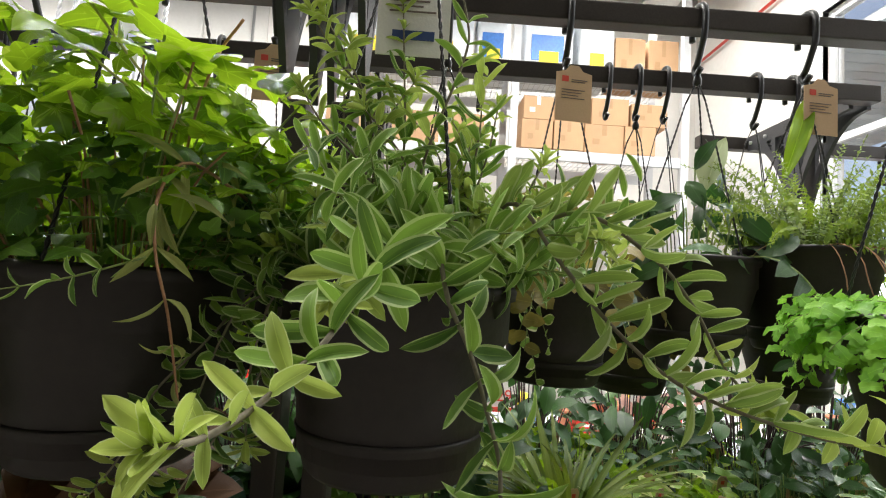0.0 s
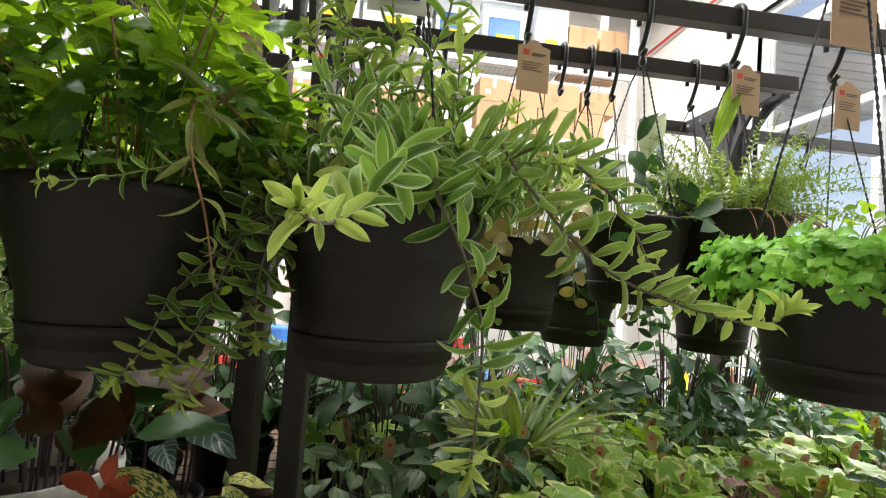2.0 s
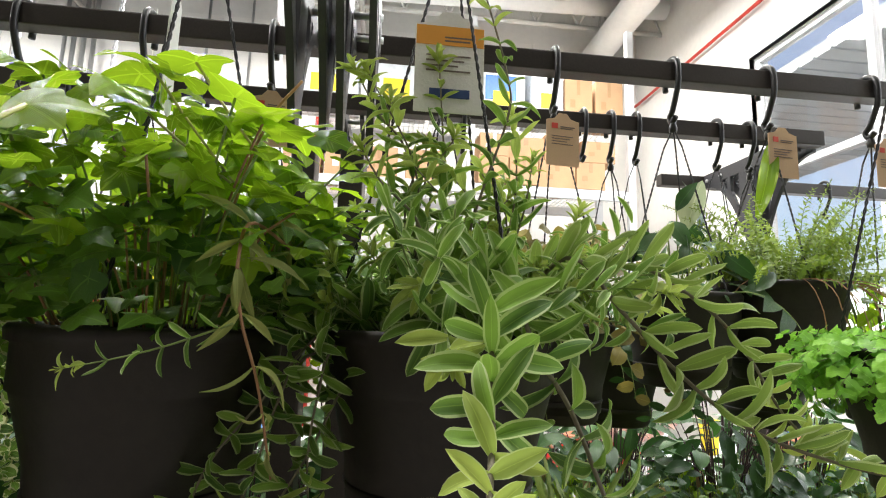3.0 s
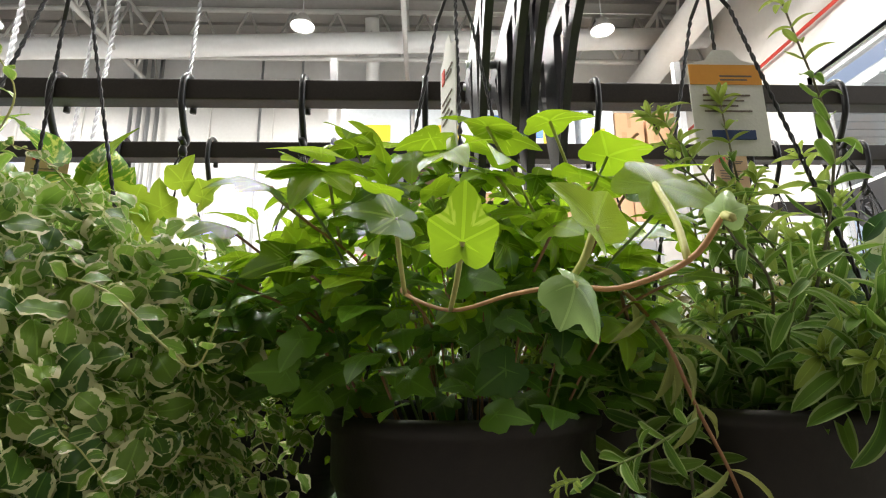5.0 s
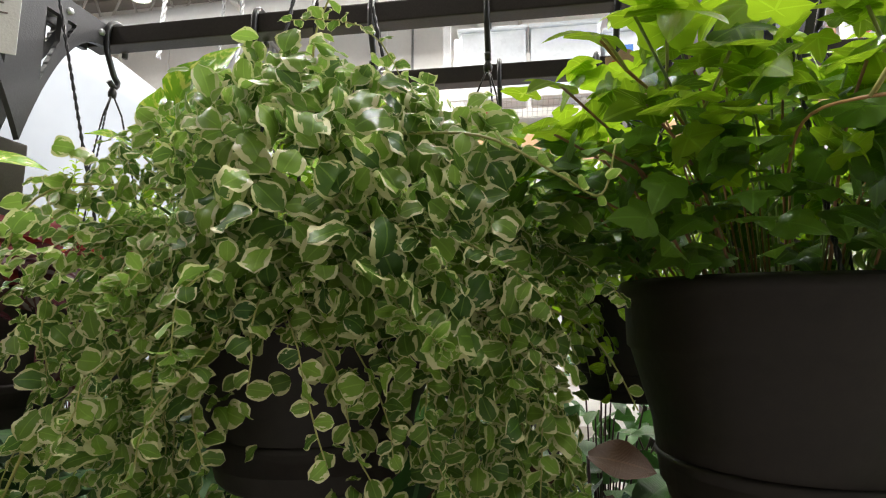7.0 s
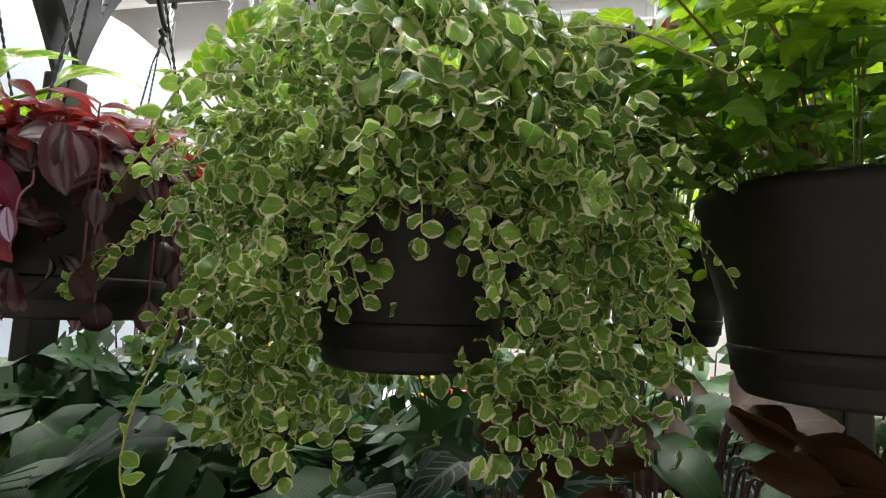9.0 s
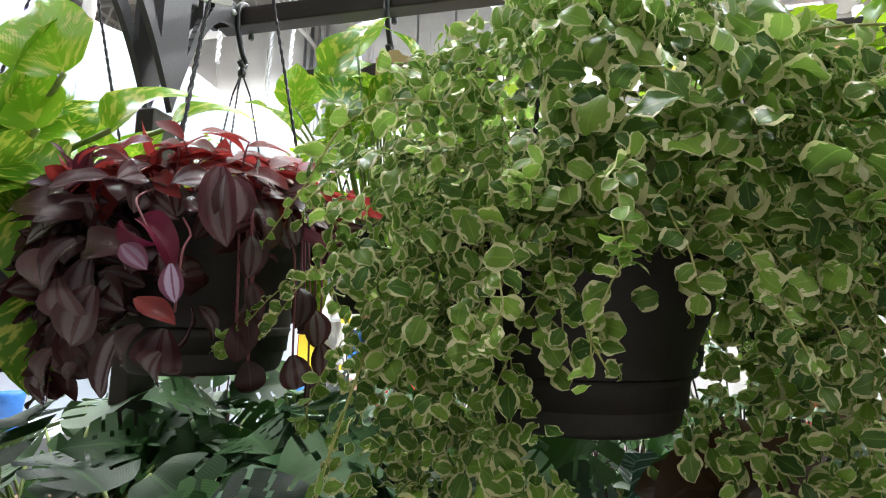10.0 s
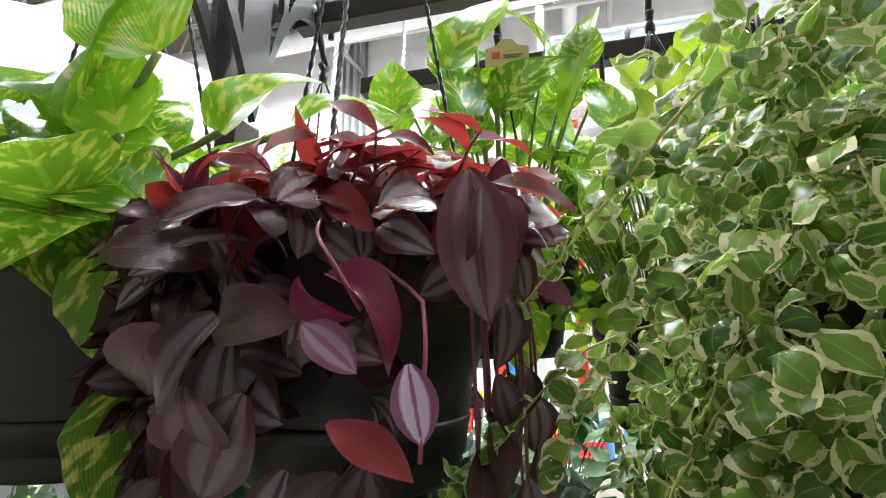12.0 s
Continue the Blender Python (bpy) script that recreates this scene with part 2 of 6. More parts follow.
BRONZE = leafy("bronze_leaf", (0.12, 0.10, 0.04), (0.28, 0.22, 0.08), 0.5, 0.3)
LIGHT_IVY = leafy("pale_variegated_ivy", (0.17, 0.33, 0.07), (0.36, 0.52, 0.10), 0.4, 0.22, ("edge", (0.62, 0.66, 0.24), 1.42))
PINK_DOT = leafy("pink_freckled_leaf", (0.16, 0.09, 0.06), (0.30, 0.13, 0.12), 0.5, 0.25, ("streak", (0.74, 0.42, 0.46), 0.46, 12.0))
ZEBRA = leafy("silver_striped_leaf", (0.05, 0.10, 0.06), (0.10, 0.16, 0.08), 0.4, 0.2, ("stripe", (0.34, 0.40, 0.32), 1.0))
DARKGREEN = leafy("dark_green_leaf", (0.018, 0.06, 0.022), (0.050, 0.13, 0.040), 0.35, 0.2)
GRASS = leafy("strap_leaf", (0.05, 0.11, 0.02), (0.22, 0.28, 0.05), 0.45, 0.3)
SPLIT = leafy("split_leaf", (0.008, 0.036, 0.014), (0.034, 0.10, 0.028), 0.52, 0.10)
SPLIT_BLUE = leafy("blue_green_split_leaf", (0.05, 0.13, 0.10), (0.09, 0.19, 0.14), 0.3, 0.22)
ARROW = leafy("silver_veined_dark_leaf", (0.022, 0.065, 0.075), (0.05, 0.12, 0.13), 0.3, 0.12, ("veins", (0.36, 0.42, 0.42), 0.8, 6.0))
SPECKLE = leafy("yellow_speckled_leaf", (0.03, 0.08, 0.03), (0.05, 0.12, 0.04), 0.35, 0.2, ("streak", (0.62, 0.58, 0.18), 0.46, 12.0))
RED_LEAF = leafy("coral_red_leaf", (0.26, 0.035, 0.02), (0.42, 0.08, 0.05), 0.5, 0.25)
PINK_PETAL = leafy("pink_petal", (0.60, 0.25, 0.48), (0.75, 0.45, 0.65), 0.5, 0.35)
RUST_LEAF = leafy("rust_brown_leaf", (0.05, 0.022, 0.014), (0.10, 0.04, 0.022), 0.5, 0.2)
WHITE_LEAF = leafy("pale_underside_leaf", (0.42, 0.50, 0.44), (0.55, 0.62, 0.56), 0.4, 0.3)

# ---- building blocks ----


def mesh_of(name, verts, faces, material, uvs=None, smooth=False):
    me = bpy.data.meshes.new(name)
    me.from_pydata([tuple(v) for v in verts], [], faces)
    if uvs is not None:
        layer = me.uv_layers.new(name="leaf")
        loops = np.zeros(len(me.loops), dtype=np.int32)
        me.loops.foreach_get("vertex_index", loops)
        layer.data.foreach_set("uv", np.asarray(uvs, dtype=np.float32)[loops].ravel())
    if smooth:
        me.polygons.foreach_set("use_smooth", [True] * len(me.polygons))
    me.materials.append(material)
    return me


def from_bm(name, bm, material, smooth=False):
    me = bpy.data.meshes.new(name)
    bmesh.ops.recalc_face_normals(bm, faces=bm.faces)
    bm.to_mesh(me)
    bm.free()
    if smooth:
        me.polygons.foreach_set("use_smooth", [True] * len(me.polygons))
    me.materials.append(material)
    return me


def thing(name, at, label, category, group="", kind=""):
    ob = new(name)
    ob.location = at
    ob.empty_display_size = 0.05
    return tagged(ob, label, category, group, kind)


def part(name, data, parent, label="", offset=None):
    """A mesh in world coordinates as a child of a thing that only has a location."""
    ob = new(name, data)
    ob.parent = parent
    base = Vector(parent.location)
    up = parent.parent
    while up:
        base = base + Vector(up.location)
        up = up.parent
    ob.matrix_basis = Matrix.Translation(-base) @ (offset or Matrix())
    return tagged(ob, label)


def solid(name, data, label="", category="", group="", kind=""):
    return tagged(new(name, data), label, category, group, kind)


def box_bm(bm, x0, y0, z0, x1, y1, z1, bevel=0.0):
    got = bmesh.ops.create_cube(bm, size=1.0, matrix=Matrix.LocRotScale(((x0 + x1) / 2, (y0 + y1) / 2, (z0 + z1) / 2), None, (x1 - x0, y1 - y0, z1 - z0)))
    if bevel:
        edges = list({e for v in got["verts"] for e in v.link_edges})
        bmesh.ops.bevel(bm, geom=edges, offset=bevel, segments=2, affect="EDGES", profile=0.6)


def boxes(name, rows, material, bevel=0.0):
    bm = bmesh.new()
    for r in rows:
        box_bm(bm, *r, bevel=bevel)
    return from_bm(name, bm, material)


def tube(path, radii, sides=6):
    """Vertices and faces of a round stem along a path."""
    if isinstance(radii, (int, float)):
        radii = [radii] * len(path)
    verts, faces = [], []
    path = [Vector(p) for p in path]
    side = Vector((0.31, 0.77, 0.55))
    for i, p in enumerate(path):
        d = (path[min(i + 1, len(path) - 1)] - path[max(i - 1, 0)]).normalized()
        a = d.cross(side)
        if a.length < 1e-3:
            a = d.orthogonal()
        a.normalize()
        b = d.cross(a)
        for k in range(sides):
            w = 2 * math.pi * k / sides
            verts.append(p + (a * math.cos(w) + b * math.sin(w)) * radii[i])
    for i in range(len(path) - 1):
        for k in range(sides):
            a0, a1 = i * sides + k, i * sides + (k + 1) % sides
            faces.append((a0, a1, a1 + sides, a0 + sides))
    faces.append(tuple(range(sides - 1, -1, -1)))
    faces.append(tuple((len(path) - 1) * sides + k for k in range(sides)))
    return verts, faces


def tubes(name, runs, material, sides=6):
    verts, faces = [], []
    for path, r in runs:
        v, f = tube(path, r, sides)
        n = len(verts)
        verts += v
        faces += [tuple(i + n for i in q) for q in f]
    return mesh_of(name, verts, faces, material, smooth=True)


def twisted(path, r, turns=40.0):
    """A two-strand plastic rope along a straight run."""
    a, b = Vector(path[0]), Vector(path[-1])
    d = (b - a).normalized()
    u = d.orthogonal().normalized()
    w = d.cross(u)
    steps = max(12, int((b - a).length / 0.006))
    runs = []
    for phase in (0, math.pi):
        pts = []
        for i in range(steps + 1):
            s = i / steps
            ang = phase + s * (b - a).length * turns * 2 * math.pi
            pts.append(a + (b - a) * s + (u * math.cos(ang) + w * math.sin(ang)) * r)
        runs.append((pts, r))
    return runs


def lathe(name, profile, material, sides=40):
    verts, faces = [], []
    for r, z in profile:
        for k in range(sides):
            w = 2 * math.pi * k / sides
            verts.append((r * math.cos(w), r * math.sin(w), z))
    for i in range(len(profile) - 1):
        for k in range(sides):
            a0, a1 = i * sides + k, i * sides + (k + 1) % sides
            faces.append((a0, a1, a1 + sides, a0 + sides))
    return mesh_of(name, verts, faces, material, smooth=True)


# ---- leaves ----


def blade(width, nu=7, nv=4, fold=0.25, droop=0.35, wave=0.0, tip=1.0, curl=0.0, seed=0):
    """A leaf of length 1 along +y, normal +z. width(s): half width."""
    r = random.Random(seed)
    verts, uvs, faces = [], [], []
    ph = r.random() * 6
    for i in range(nu + 1):
        s = i / nu
        ang = droop * s
        y = math.sin(ang) / droop if abs(droop) > 1e-3 else s
        z = -(1 - math.cos(ang)) / droop if abs(droop) > 1e-3 else 0
        w = max(width(s), 0.004)
        for j in range(nv + 1):
            q = 2 * j / nv - 1
            lift = fold * abs(q) * w * (1 - 0.3 * s) - curl * q * q * w
            lift += wave * math.sin(ph + 9 * s + 2 * q) * abs(q)
            verts.append((q * w * math.cos(fold * 0.6), y, z + lift))
            uvs.append((abs(q), s))
    for i in range(nu):
        for j in range(nv):
            a = i * (nv + 1) + j
            faces.append((a, a + 1, a + nv + 2, a + nv + 1))
    return verts, faces, uvs


def lobed(radius, n=30, rings=3, cup=0.12, droop=0.25, seed=0, veined=False):
    """A leaf with lobes; the stalk joins at the origin and the tip points along +y."""
    r = random.Random(seed)
    verts, uvs, faces = [(0, 0, 0)], [(0.0, 0.2)], []
    k1, k2 = r.uniform(0.8, 1.2), r.uniform(0, 6)
    for ring in range(1, rings + 1):
        t = ring / rings
        for i in range(n):
            a = 2 * math.pi * i / n
            rad = radius(a) * t
            x, y = rad * math.sin(a), rad * math.cos(a)
            z = -droop * k1 * rad * rad + cup * t * abs(x) + 0.03 * t * math.sin(3 * a + k2)
            verts.append((x, y, z))
            off = min(abs((a - c + math.pi) % (2 * math.pi) - math.pi) for c in (0, 1.05, -1.05, 2.15, -2.15))
            uvs.append((min(1.0, 1.5 * off * t) if veined else t * 0.92 + 0.08 * abs(math.sin(2.5 * a)), 0.3 + 0.5 * y))
    for i in range(n):
        faces.append((0, 1 + (i + 1) % n, 1 + i))
    for ring in range(rings - 1):
        o = 1 + ring * n
        for i in range(n):
            j = (i + 1) % n
            faces.append((o + i, o + j, o + n + j, o + n + i))
    return verts, faces, uvs


def ivy_radius(a, sharp=1.0, side=0.72, web=0.50):
    lobes = ((0, 1.0, 0.42), (1.05, side, 0.40), (-1.05, side, 0.40), (2.15, 0.56, 0.45), (-2.15, 0.56, 0.45))
    best = web
    for c, amp, w in lobes:
        d = abs((a - c + math.pi) % (2 * math.pi) - math.pi)
        best = max(best, web + (amp - web) * max(0, 1 - (d / (w * 1.45))) ** (0.85 * sharp))
    back = abs((a + 2 * math.pi) % (2 * math.pi) - math.pi)
    return best * (0.55 + 0.45 * min(1, back / 0.55))


def heart_w(s):
    return 0.40 * (math.sin(math.pi * min(1, s * 0.93 + 0.10)) ** 0.75) * (1 - 0.28 * s) * (1.12 if s < 0.35 else 1.0) if s < 1 else 0.0


def oval_w(k, p=0.6):
    return lambda s: k * math.sin(math.pi * min(1, max(0, s * 0.97 + 0.03))) ** p


def lance_w(k):
    return lambda s: k * (math.sin(math.pi * min(1, s * 0.96 + 0.04)) ** 0.85) * (0.75 + 0.5 * s * (1 - s) * 2)


def oblong_w(k):
    return lambda s: k * min(1.0, 0.35 + 1.9 * s) * (1 - max(0.0, (s - 0.55) / 0.45) ** 2.4) ** 0.8


class Leaf:
    def __init__(self, name, material, shapes):
        self.shapes, self.material = shapes, material
        self.meshes = [mesh_of(name, v, f, material, uv, True) for v, f, uv in shapes]


K_IVY = Leaf("ivy_leaf", IVY, [lobed(lambda a, q=q: ivy_radius(a, 1.0, 0.66 + 0.1 * q), 36, 4, seed=q, cup=0.05 + 0.1 * q, droop=0.15 + 0.15 * q, veined=True) for q in range(4)])
K_YOUNG = Leaf("young_ivy_leaf", IVY_YOUNG, [lobed(lambda a: ivy_radius(a, 1.0, 0.68), 36, 4, seed=4, cup=0.55, droop=0.35, veined=True)])
K_PALE = Leaf("pale_ivy_leaf", IVY_PALE, [lobed(lambda a: ivy_radius(a, 1.0, 0.70), 36, 4, seed=6, cup=-0.25, droop=0.7, veined=True)])
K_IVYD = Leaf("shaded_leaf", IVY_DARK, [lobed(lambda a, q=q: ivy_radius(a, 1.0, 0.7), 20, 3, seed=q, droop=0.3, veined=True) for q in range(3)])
K_FUZ = Leaf("velvet_leaf", FUZZY, [blade(oblong_w(0.145), 10, 4, 0.75, q, 0.012, seed=3 + i) for i, q in enumerate((1.7, 1.1, 0.5, -0.9))])
K_FUZU = Leaf("velvet_leaf", FUZZY_PALE, [blade(oblong_w(0.135), 10, 4, 0.85, q, 0.012, seed=9 + i) for i, q in enumerate((-1.9, -1.3, -0.7, 0.6))])
K_TIP = Leaf("young_leaf", FUZZY_TIP, [blade(oblong_w(0.16), 8, 4, 0.7, 1.2 - 0.7 * q, 0.01, seed=q) for q in range(3)])
K_DRY = Leaf("yellowed_leaf", DRIED, [blade(lance_w(0.10), 7, 4, 0.9, 0.7 + 0.5 * q, 0.01, seed=q) for q in range(3)])
K_FIG = Leaf("fig_leaf", FIG, [blade(oval_w(0.41 + 0.025 * q, 0.5), 7, 4, 0.22 - 0.12 * q, 0.3 + 0.35 * q, 0.09, seed=q) for q in range(5)])
K_FIGY = Leaf("young_fig_leaf", FIG_YOUNG, [blade(oval_w(0.37), 5, 4, 0.2, 0.3 + 0.3 * q, 0.04, seed=q) for q in range(3)])
K_WAN = Leaf("striped_leaf", WANDER, [blade(oval_w(0.27 + 0.03 * q, 0.7), 8, 4, 0.5 - 0.1 * q, 0.4 + 0.4 * q, 0.035, seed=q) for q in range(4)])
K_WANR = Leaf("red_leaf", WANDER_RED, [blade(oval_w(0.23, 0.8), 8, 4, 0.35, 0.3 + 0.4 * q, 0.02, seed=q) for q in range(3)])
K_MAG = Leaf("magenta_leaf", MAGENTA, [blade(oval_w(0.25, 0.7), 12, 6, 1.0, 1.7, 0.03, seed=4)])
K_WANP = Leaf("pink_leaf", WANDER_PINK, [blade(oval_w(0.30, 0.75), 8, 4, 0.35, 0.4, 0.02, seed=1)])
K_POTH = Leaf("pothos_leaf", POTHOS, [blade(heart_w, 10, 6, 0.28, 0.45 + 0.3 * q, 0.025, seed=q) for q in range(4)])
K_OVAL = Leaf("small_leaf", IVY, [blade(oval_w(0.30), 5, 2, 0.3, 0.4, 0.03, seed=q) for q in range(3)])
K_LIME = Leaf("lime_frond", LIME, [blade(lambda s: 0.16 + 0.14 * abs(math.sin(7 * s + q)), 7, 4, 0.2, 0.9, 0.06, seed=q) for q in range(3)])
K_PINNA = Leaf("pinna", FERN, [blade(oval_w(0.22), 2, 2, 0.1, 0.3)])
K_BRONZE = Leaf("bronze_leaf", BRONZE, [blade(oval_w(0.36), 5, 4, 0.2, 0.6, 0.05, seed=q) for q in range(3)])
K_LIVY = Leaf("variegated_leaf", LIGHT_IVY, [lobed(lambda a: ivy_radius(a, 1.0, 0.78, 0.36), 24, 2, seed=q, cup=0.1 + 0.12 * q, droop=0.2 + 0.2 * q) for q in range(3)])
K_PINK = Leaf("freckled_leaf", PINK_DOT, [blade(oval_w(0.34, 0.75), 6, 4, 0.2, 0.5, 0.03, seed=q) for q in range(3)])
K_ZEB = Leaf("silver_leaf", ZEBRA, [blade(oval_w(0.27, 0.8), 6, 4, 0.3, 0.6, 0.02, seed=q) for q in range(3)])
K_DARK = Leaf("dark_leaf", DARKGREEN, [blade(oval_w(0.22, 0.8), 5, 2, 0.3, 0.6, 0.02, seed=q) for q in range(3)])
K_STRAP = Leaf("strap_leaf", GRASS, [blade(lambda s: 0.028 * (1 - s) ** 0.5 + 0.003, 8, 2, 0.4, 0.7 + 0.5 * q, 0, seed=q) for q in range(3)])
K_ARROW = Leaf("arrow_leaf", ARROW, [blade(lambda s: 0.40 * (1 - s) ** 0.8 * (0.55 + min(1, 3.2 * s) * 0.45), 8, 6, 0.3, 0.4, 0.02, seed=q) for q in range(2)])
K_SPECK = Leaf("speckled_leaf", SPECKLE, [blade(oval_w(0.27, 0.8), 8, 4, 0.25, 0.4, 0.02, seed=q) for q in range(2)])
K_RED = Leaf("coral_leaf", RED_LEAF, [blade(oval_w(0.27, 0.8), 6, 4, 0.3, 0.4, 0.02)])
K_PETAL = Leaf("petal", PINK_PETAL, [blade(oval_w(0.42), 4, 2, 0.1, 0.5)])
K_RUST = Leaf("rust_leaf", RUST_LEAF, [blade(oval_w(0.32, 0.7), 7, 4, 0.3, 0.5, 0.03)])
K_WHITE = Leaf("pale_leaf", WHITE_LEAF, [blade(oval_w(0.26, 0.8), 8, 4, 0.5, 0.5, 0.02)])
K_SPEAR = Leaf("spear_leaf", IVY, [blade(lambda s: 0.085 * math.sin(math.pi * min(1, s * 0.95 + 0.05)) ** 0.8, 9, 4, 0.5, 0.7, 0.01)])


def split_shape(seed):
    """A broad leaf whose margin is cut into fingers, with holes along the midrib."""
    verts, faces, uvs = blade(heart_w, 22, 10, 0.2, 0.6, 0.02, seed=seed)
    r = random.Random(seed)
    keep = []
    for i in range(22):
        for j in range(10):
            inner, outer = j in (2, 3, 6, 7), j in (0, 1, 8, 9)
            if 3 < i < 19 and outer and i % 4 == 0:
                continue
            if 3 < i < 17 and j in (3, 6) and (i + seed) % 4 == 2 and r.random() < 0.8:
                continue
            if 3 < i < 17 and inner and i % 4 == 0 and j in (2, 7):
                continue
            keep.append(faces[i * 10 + j])
    used = sorted({v for f in keep for v in f})
    back = {v: n for n, v in enumerate(used)}
    return [verts[v] for v in used], [tuple(back[v] for v in f) for f in keep], [uvs[v] for v in used]


K_SPLIT = Leaf("split_leaf", SPLIT, [split_shape(q) for q in range(3)])
K_SPLITB = Leaf("split_leaf", SPLIT_BLUE, [split_shape(q + 5) for q in range(2)])


def aim(p, d, n, size, roll=0.0):
    """Pose of a leaf at p along d, its face towards n."""
    d = Vector(d).normalized()
    n = Vector(n)
    x = d.cross(n)
    if x.length < 1e-3:
        x = d.orthogonal()
    x.normalize()
    z = x.cross(d)
    m = Matrix((x, d, z)).transposed().to_4x4()
    return Matrix.Translation(p) @ m @ Matrix.Rotation(roll, 4, "Y") @ Matrix.Scale(size, 4)


class Plant:
    def __init__(self, name, at, label, category, group="", seed=1):
        self.root = thing(name, at, label, category, group)
        self.at = Vector(at)
        self.r = random.Random(seed)
        self.leaves, self.runs = [], {}

    def leaf(self, kind, p, d, n, size, roll=None):
        roll = self.r.uniform(-0.35, 0.35) if roll is None else roll
        self.leaves.append((kind, self.r.randrange(len(kind.shapes)), aim(p, d, n, size, roll)))

    def stem(self, path, radius, material):
        self.runs.setdefault(material.name, (material, []))[1].append((path, radius))

    def done(self, single=300, first=lambda p: p.y, move=None):
        """Links stalks and leaves; move(p) gives where a point of the plant comes to rest."""
        if move:
            self.leaves = [(k, v, Matrix.Translation(move(m.translation) - m.translation) @ m) for k, v, m in self.leaves]
            self.runs = {n: (mat, [([move(Vector(p)) for p in path], r) for path, r in runs]) for n, (mat, runs) in self.runs.items()}
        for material, runs in self.runs.values():
            tagged(part("stalk", tubes("stalk", runs, material, 5), self.root), kind="stuff")
        order = sorted(self.leaves, key=lambda q: first(q[2].translation))
        for kind, v, m in order[:single]:
            part("leaf", kind.meshes[v], self.root, offset=m)
        rest = {}
        for kind, v, m in order[single:]:
            rest.setdefault(kind.material.name, (kind, []))[1].append((v, m))
        for kind, items in rest.values():
            verts, faces, uvs = [], [], []
            for v, m in items:
                sv, sf, su = kind.shapes[v]
                n = len(verts)
                arr = np.asarray(sv) @ np.array(m.to_3x3()).T + np.array(m.translation)
                verts += arr.tolist()
                faces += [tuple(i + n for i in f) for f in sf]
                uvs += su
            tagged(part("foliage", mesh_of("foliage", verts, faces, kind.material, uvs, True), self.root), kind="stuff")
        return self.root


def arc(p, d, length, steps, gravity, r=None, jitter=0.0):
    """A stem that leaves p along d and sags under its weight."""
    p, d = Vector(p), Vector(d).normalized()
    ds = length / steps
    out = [p.copy()]
    for _ in range(steps):
        d = d + Vector((0, 0, -gravity * ds))
        if r:
            d = d + Vector((r.gauss(0, jitter), r.gauss(0, jitter), r.gauss(0, jitter * 0.6)))
        d.normalize()
        p = p + d * ds
        out.append(p.copy())
    return out


def smooth_path(points, steps=6):
    """A Catmull-Rom curve through the points."""
    pts = [Vector(p) for p in points]
    pts = [2 * pts[0] - pts[1], *pts, 2 * pts[-1] - pts[-2]]
    out = []
    for i in range(1, len(pts) - 2):
        a, b, c, d = pts[i - 1 : i + 3]
        for k in range(steps):
            t = k / steps
            out.append(0.5 * (2 * b + (c - a) * t + (2 * a - 5 * b + 4 * c - d) * t * t + (3 * b - a - 3 * c + d) * t**3))
    out.append(pts[-2])
    return out


def tag_card(parent, at, turn, w=0.06, h=0.095, material=None, top=None, logo=True):
    """A paper plant tag with a rounded peak, a printed mark and bars for its small print."""
    m = Matrix.Translation(at) @ Matrix.Rotation(turn, 4, "Z")
    bm = bmesh.new()
    prof = [(-w / 2, 0), (w / 2, 0), (w / 2, h * 0.86), (w * 0.25, h * 0.90), (w * 0.12, h), (-w * 0.12, h), (-w * 0.25, h * 0.90), (-w / 2, h * 0.86)]
    f = bm.faces.new([bm.verts.new((x, 0, z)) for x, z in prof])
    got = bmesh.ops.extrude_face_region(bm, geom=[f])
    bmesh.ops.translate(bm, verts=[v for v in got["geom"] if isinstance(v, bmesh.types.BMVert)], vec=(0, 0.0012, 0))
    card = part("tag", from_bm("tag", bm, material or TAG), parent, "paper plant tag", offset=m)
    marks = []
    if top:
        marks.append((boxes("tag_top", [(-w * 0.49, -0.0011, h * 0.66, w * 0.49, -0.0003, h * 0.85)], top)))
    if logo:
        marks.append(boxes("tag_mark", [(-w * 0.34, -0.0012, h * 0.70, -w * 0.16, -0.0004, h * 0.80)], RED_INK))
    bars = [(-w * 0.08, -0.0012, h * (0.73 - 0.035 * i), w * (0.36 - 0.07 * (i % 2)), -0.0004, h * (0.73 - 0.035 * i) + 0.002) for i in range(2)]
    bars += [(-w * 0.34, -0.0012, h * (0.55 - 0.05 * i), w * (0.30 - 0.09 * (i % 3)), -0.0004, h * (0.55 - 0.05 * i) + 0.0016) for i in range(4)]
    marks.append(boxes("tag_print", bars, INK))
    for me in marks:
        ob = new(me.name, me)
        ob.parent = card
    return card


def hook_path(x, y, z_rail, drop=0.085):
    """An S hook over a 40 mm rail that runs along x."""
    pts = [(x, y + 0.026, z_rail - 0.03), (x, y + 0.027, z_rail + 0.012), (x, y + 0.014, z_rail + 0.034), (x, y - 0.010, z_rail + 0.034)]
    pts += [(x, y - 0.026, z_rail + 0.015), (x, y - 0.026, z_rail - 0.03), (x, y - 0.016, z_rail - 0.055), (x, y, z_rail - drop)]
    pts += [(x, y + 0.012, z_rail - drop - 0.012), (x, y + 0.004, z_rail - drop - 0.026), (x, y - 0.012, z_rail - drop - 0.018)]
    return smooth_path(pts, 4)


RAIL_Z = 2.07


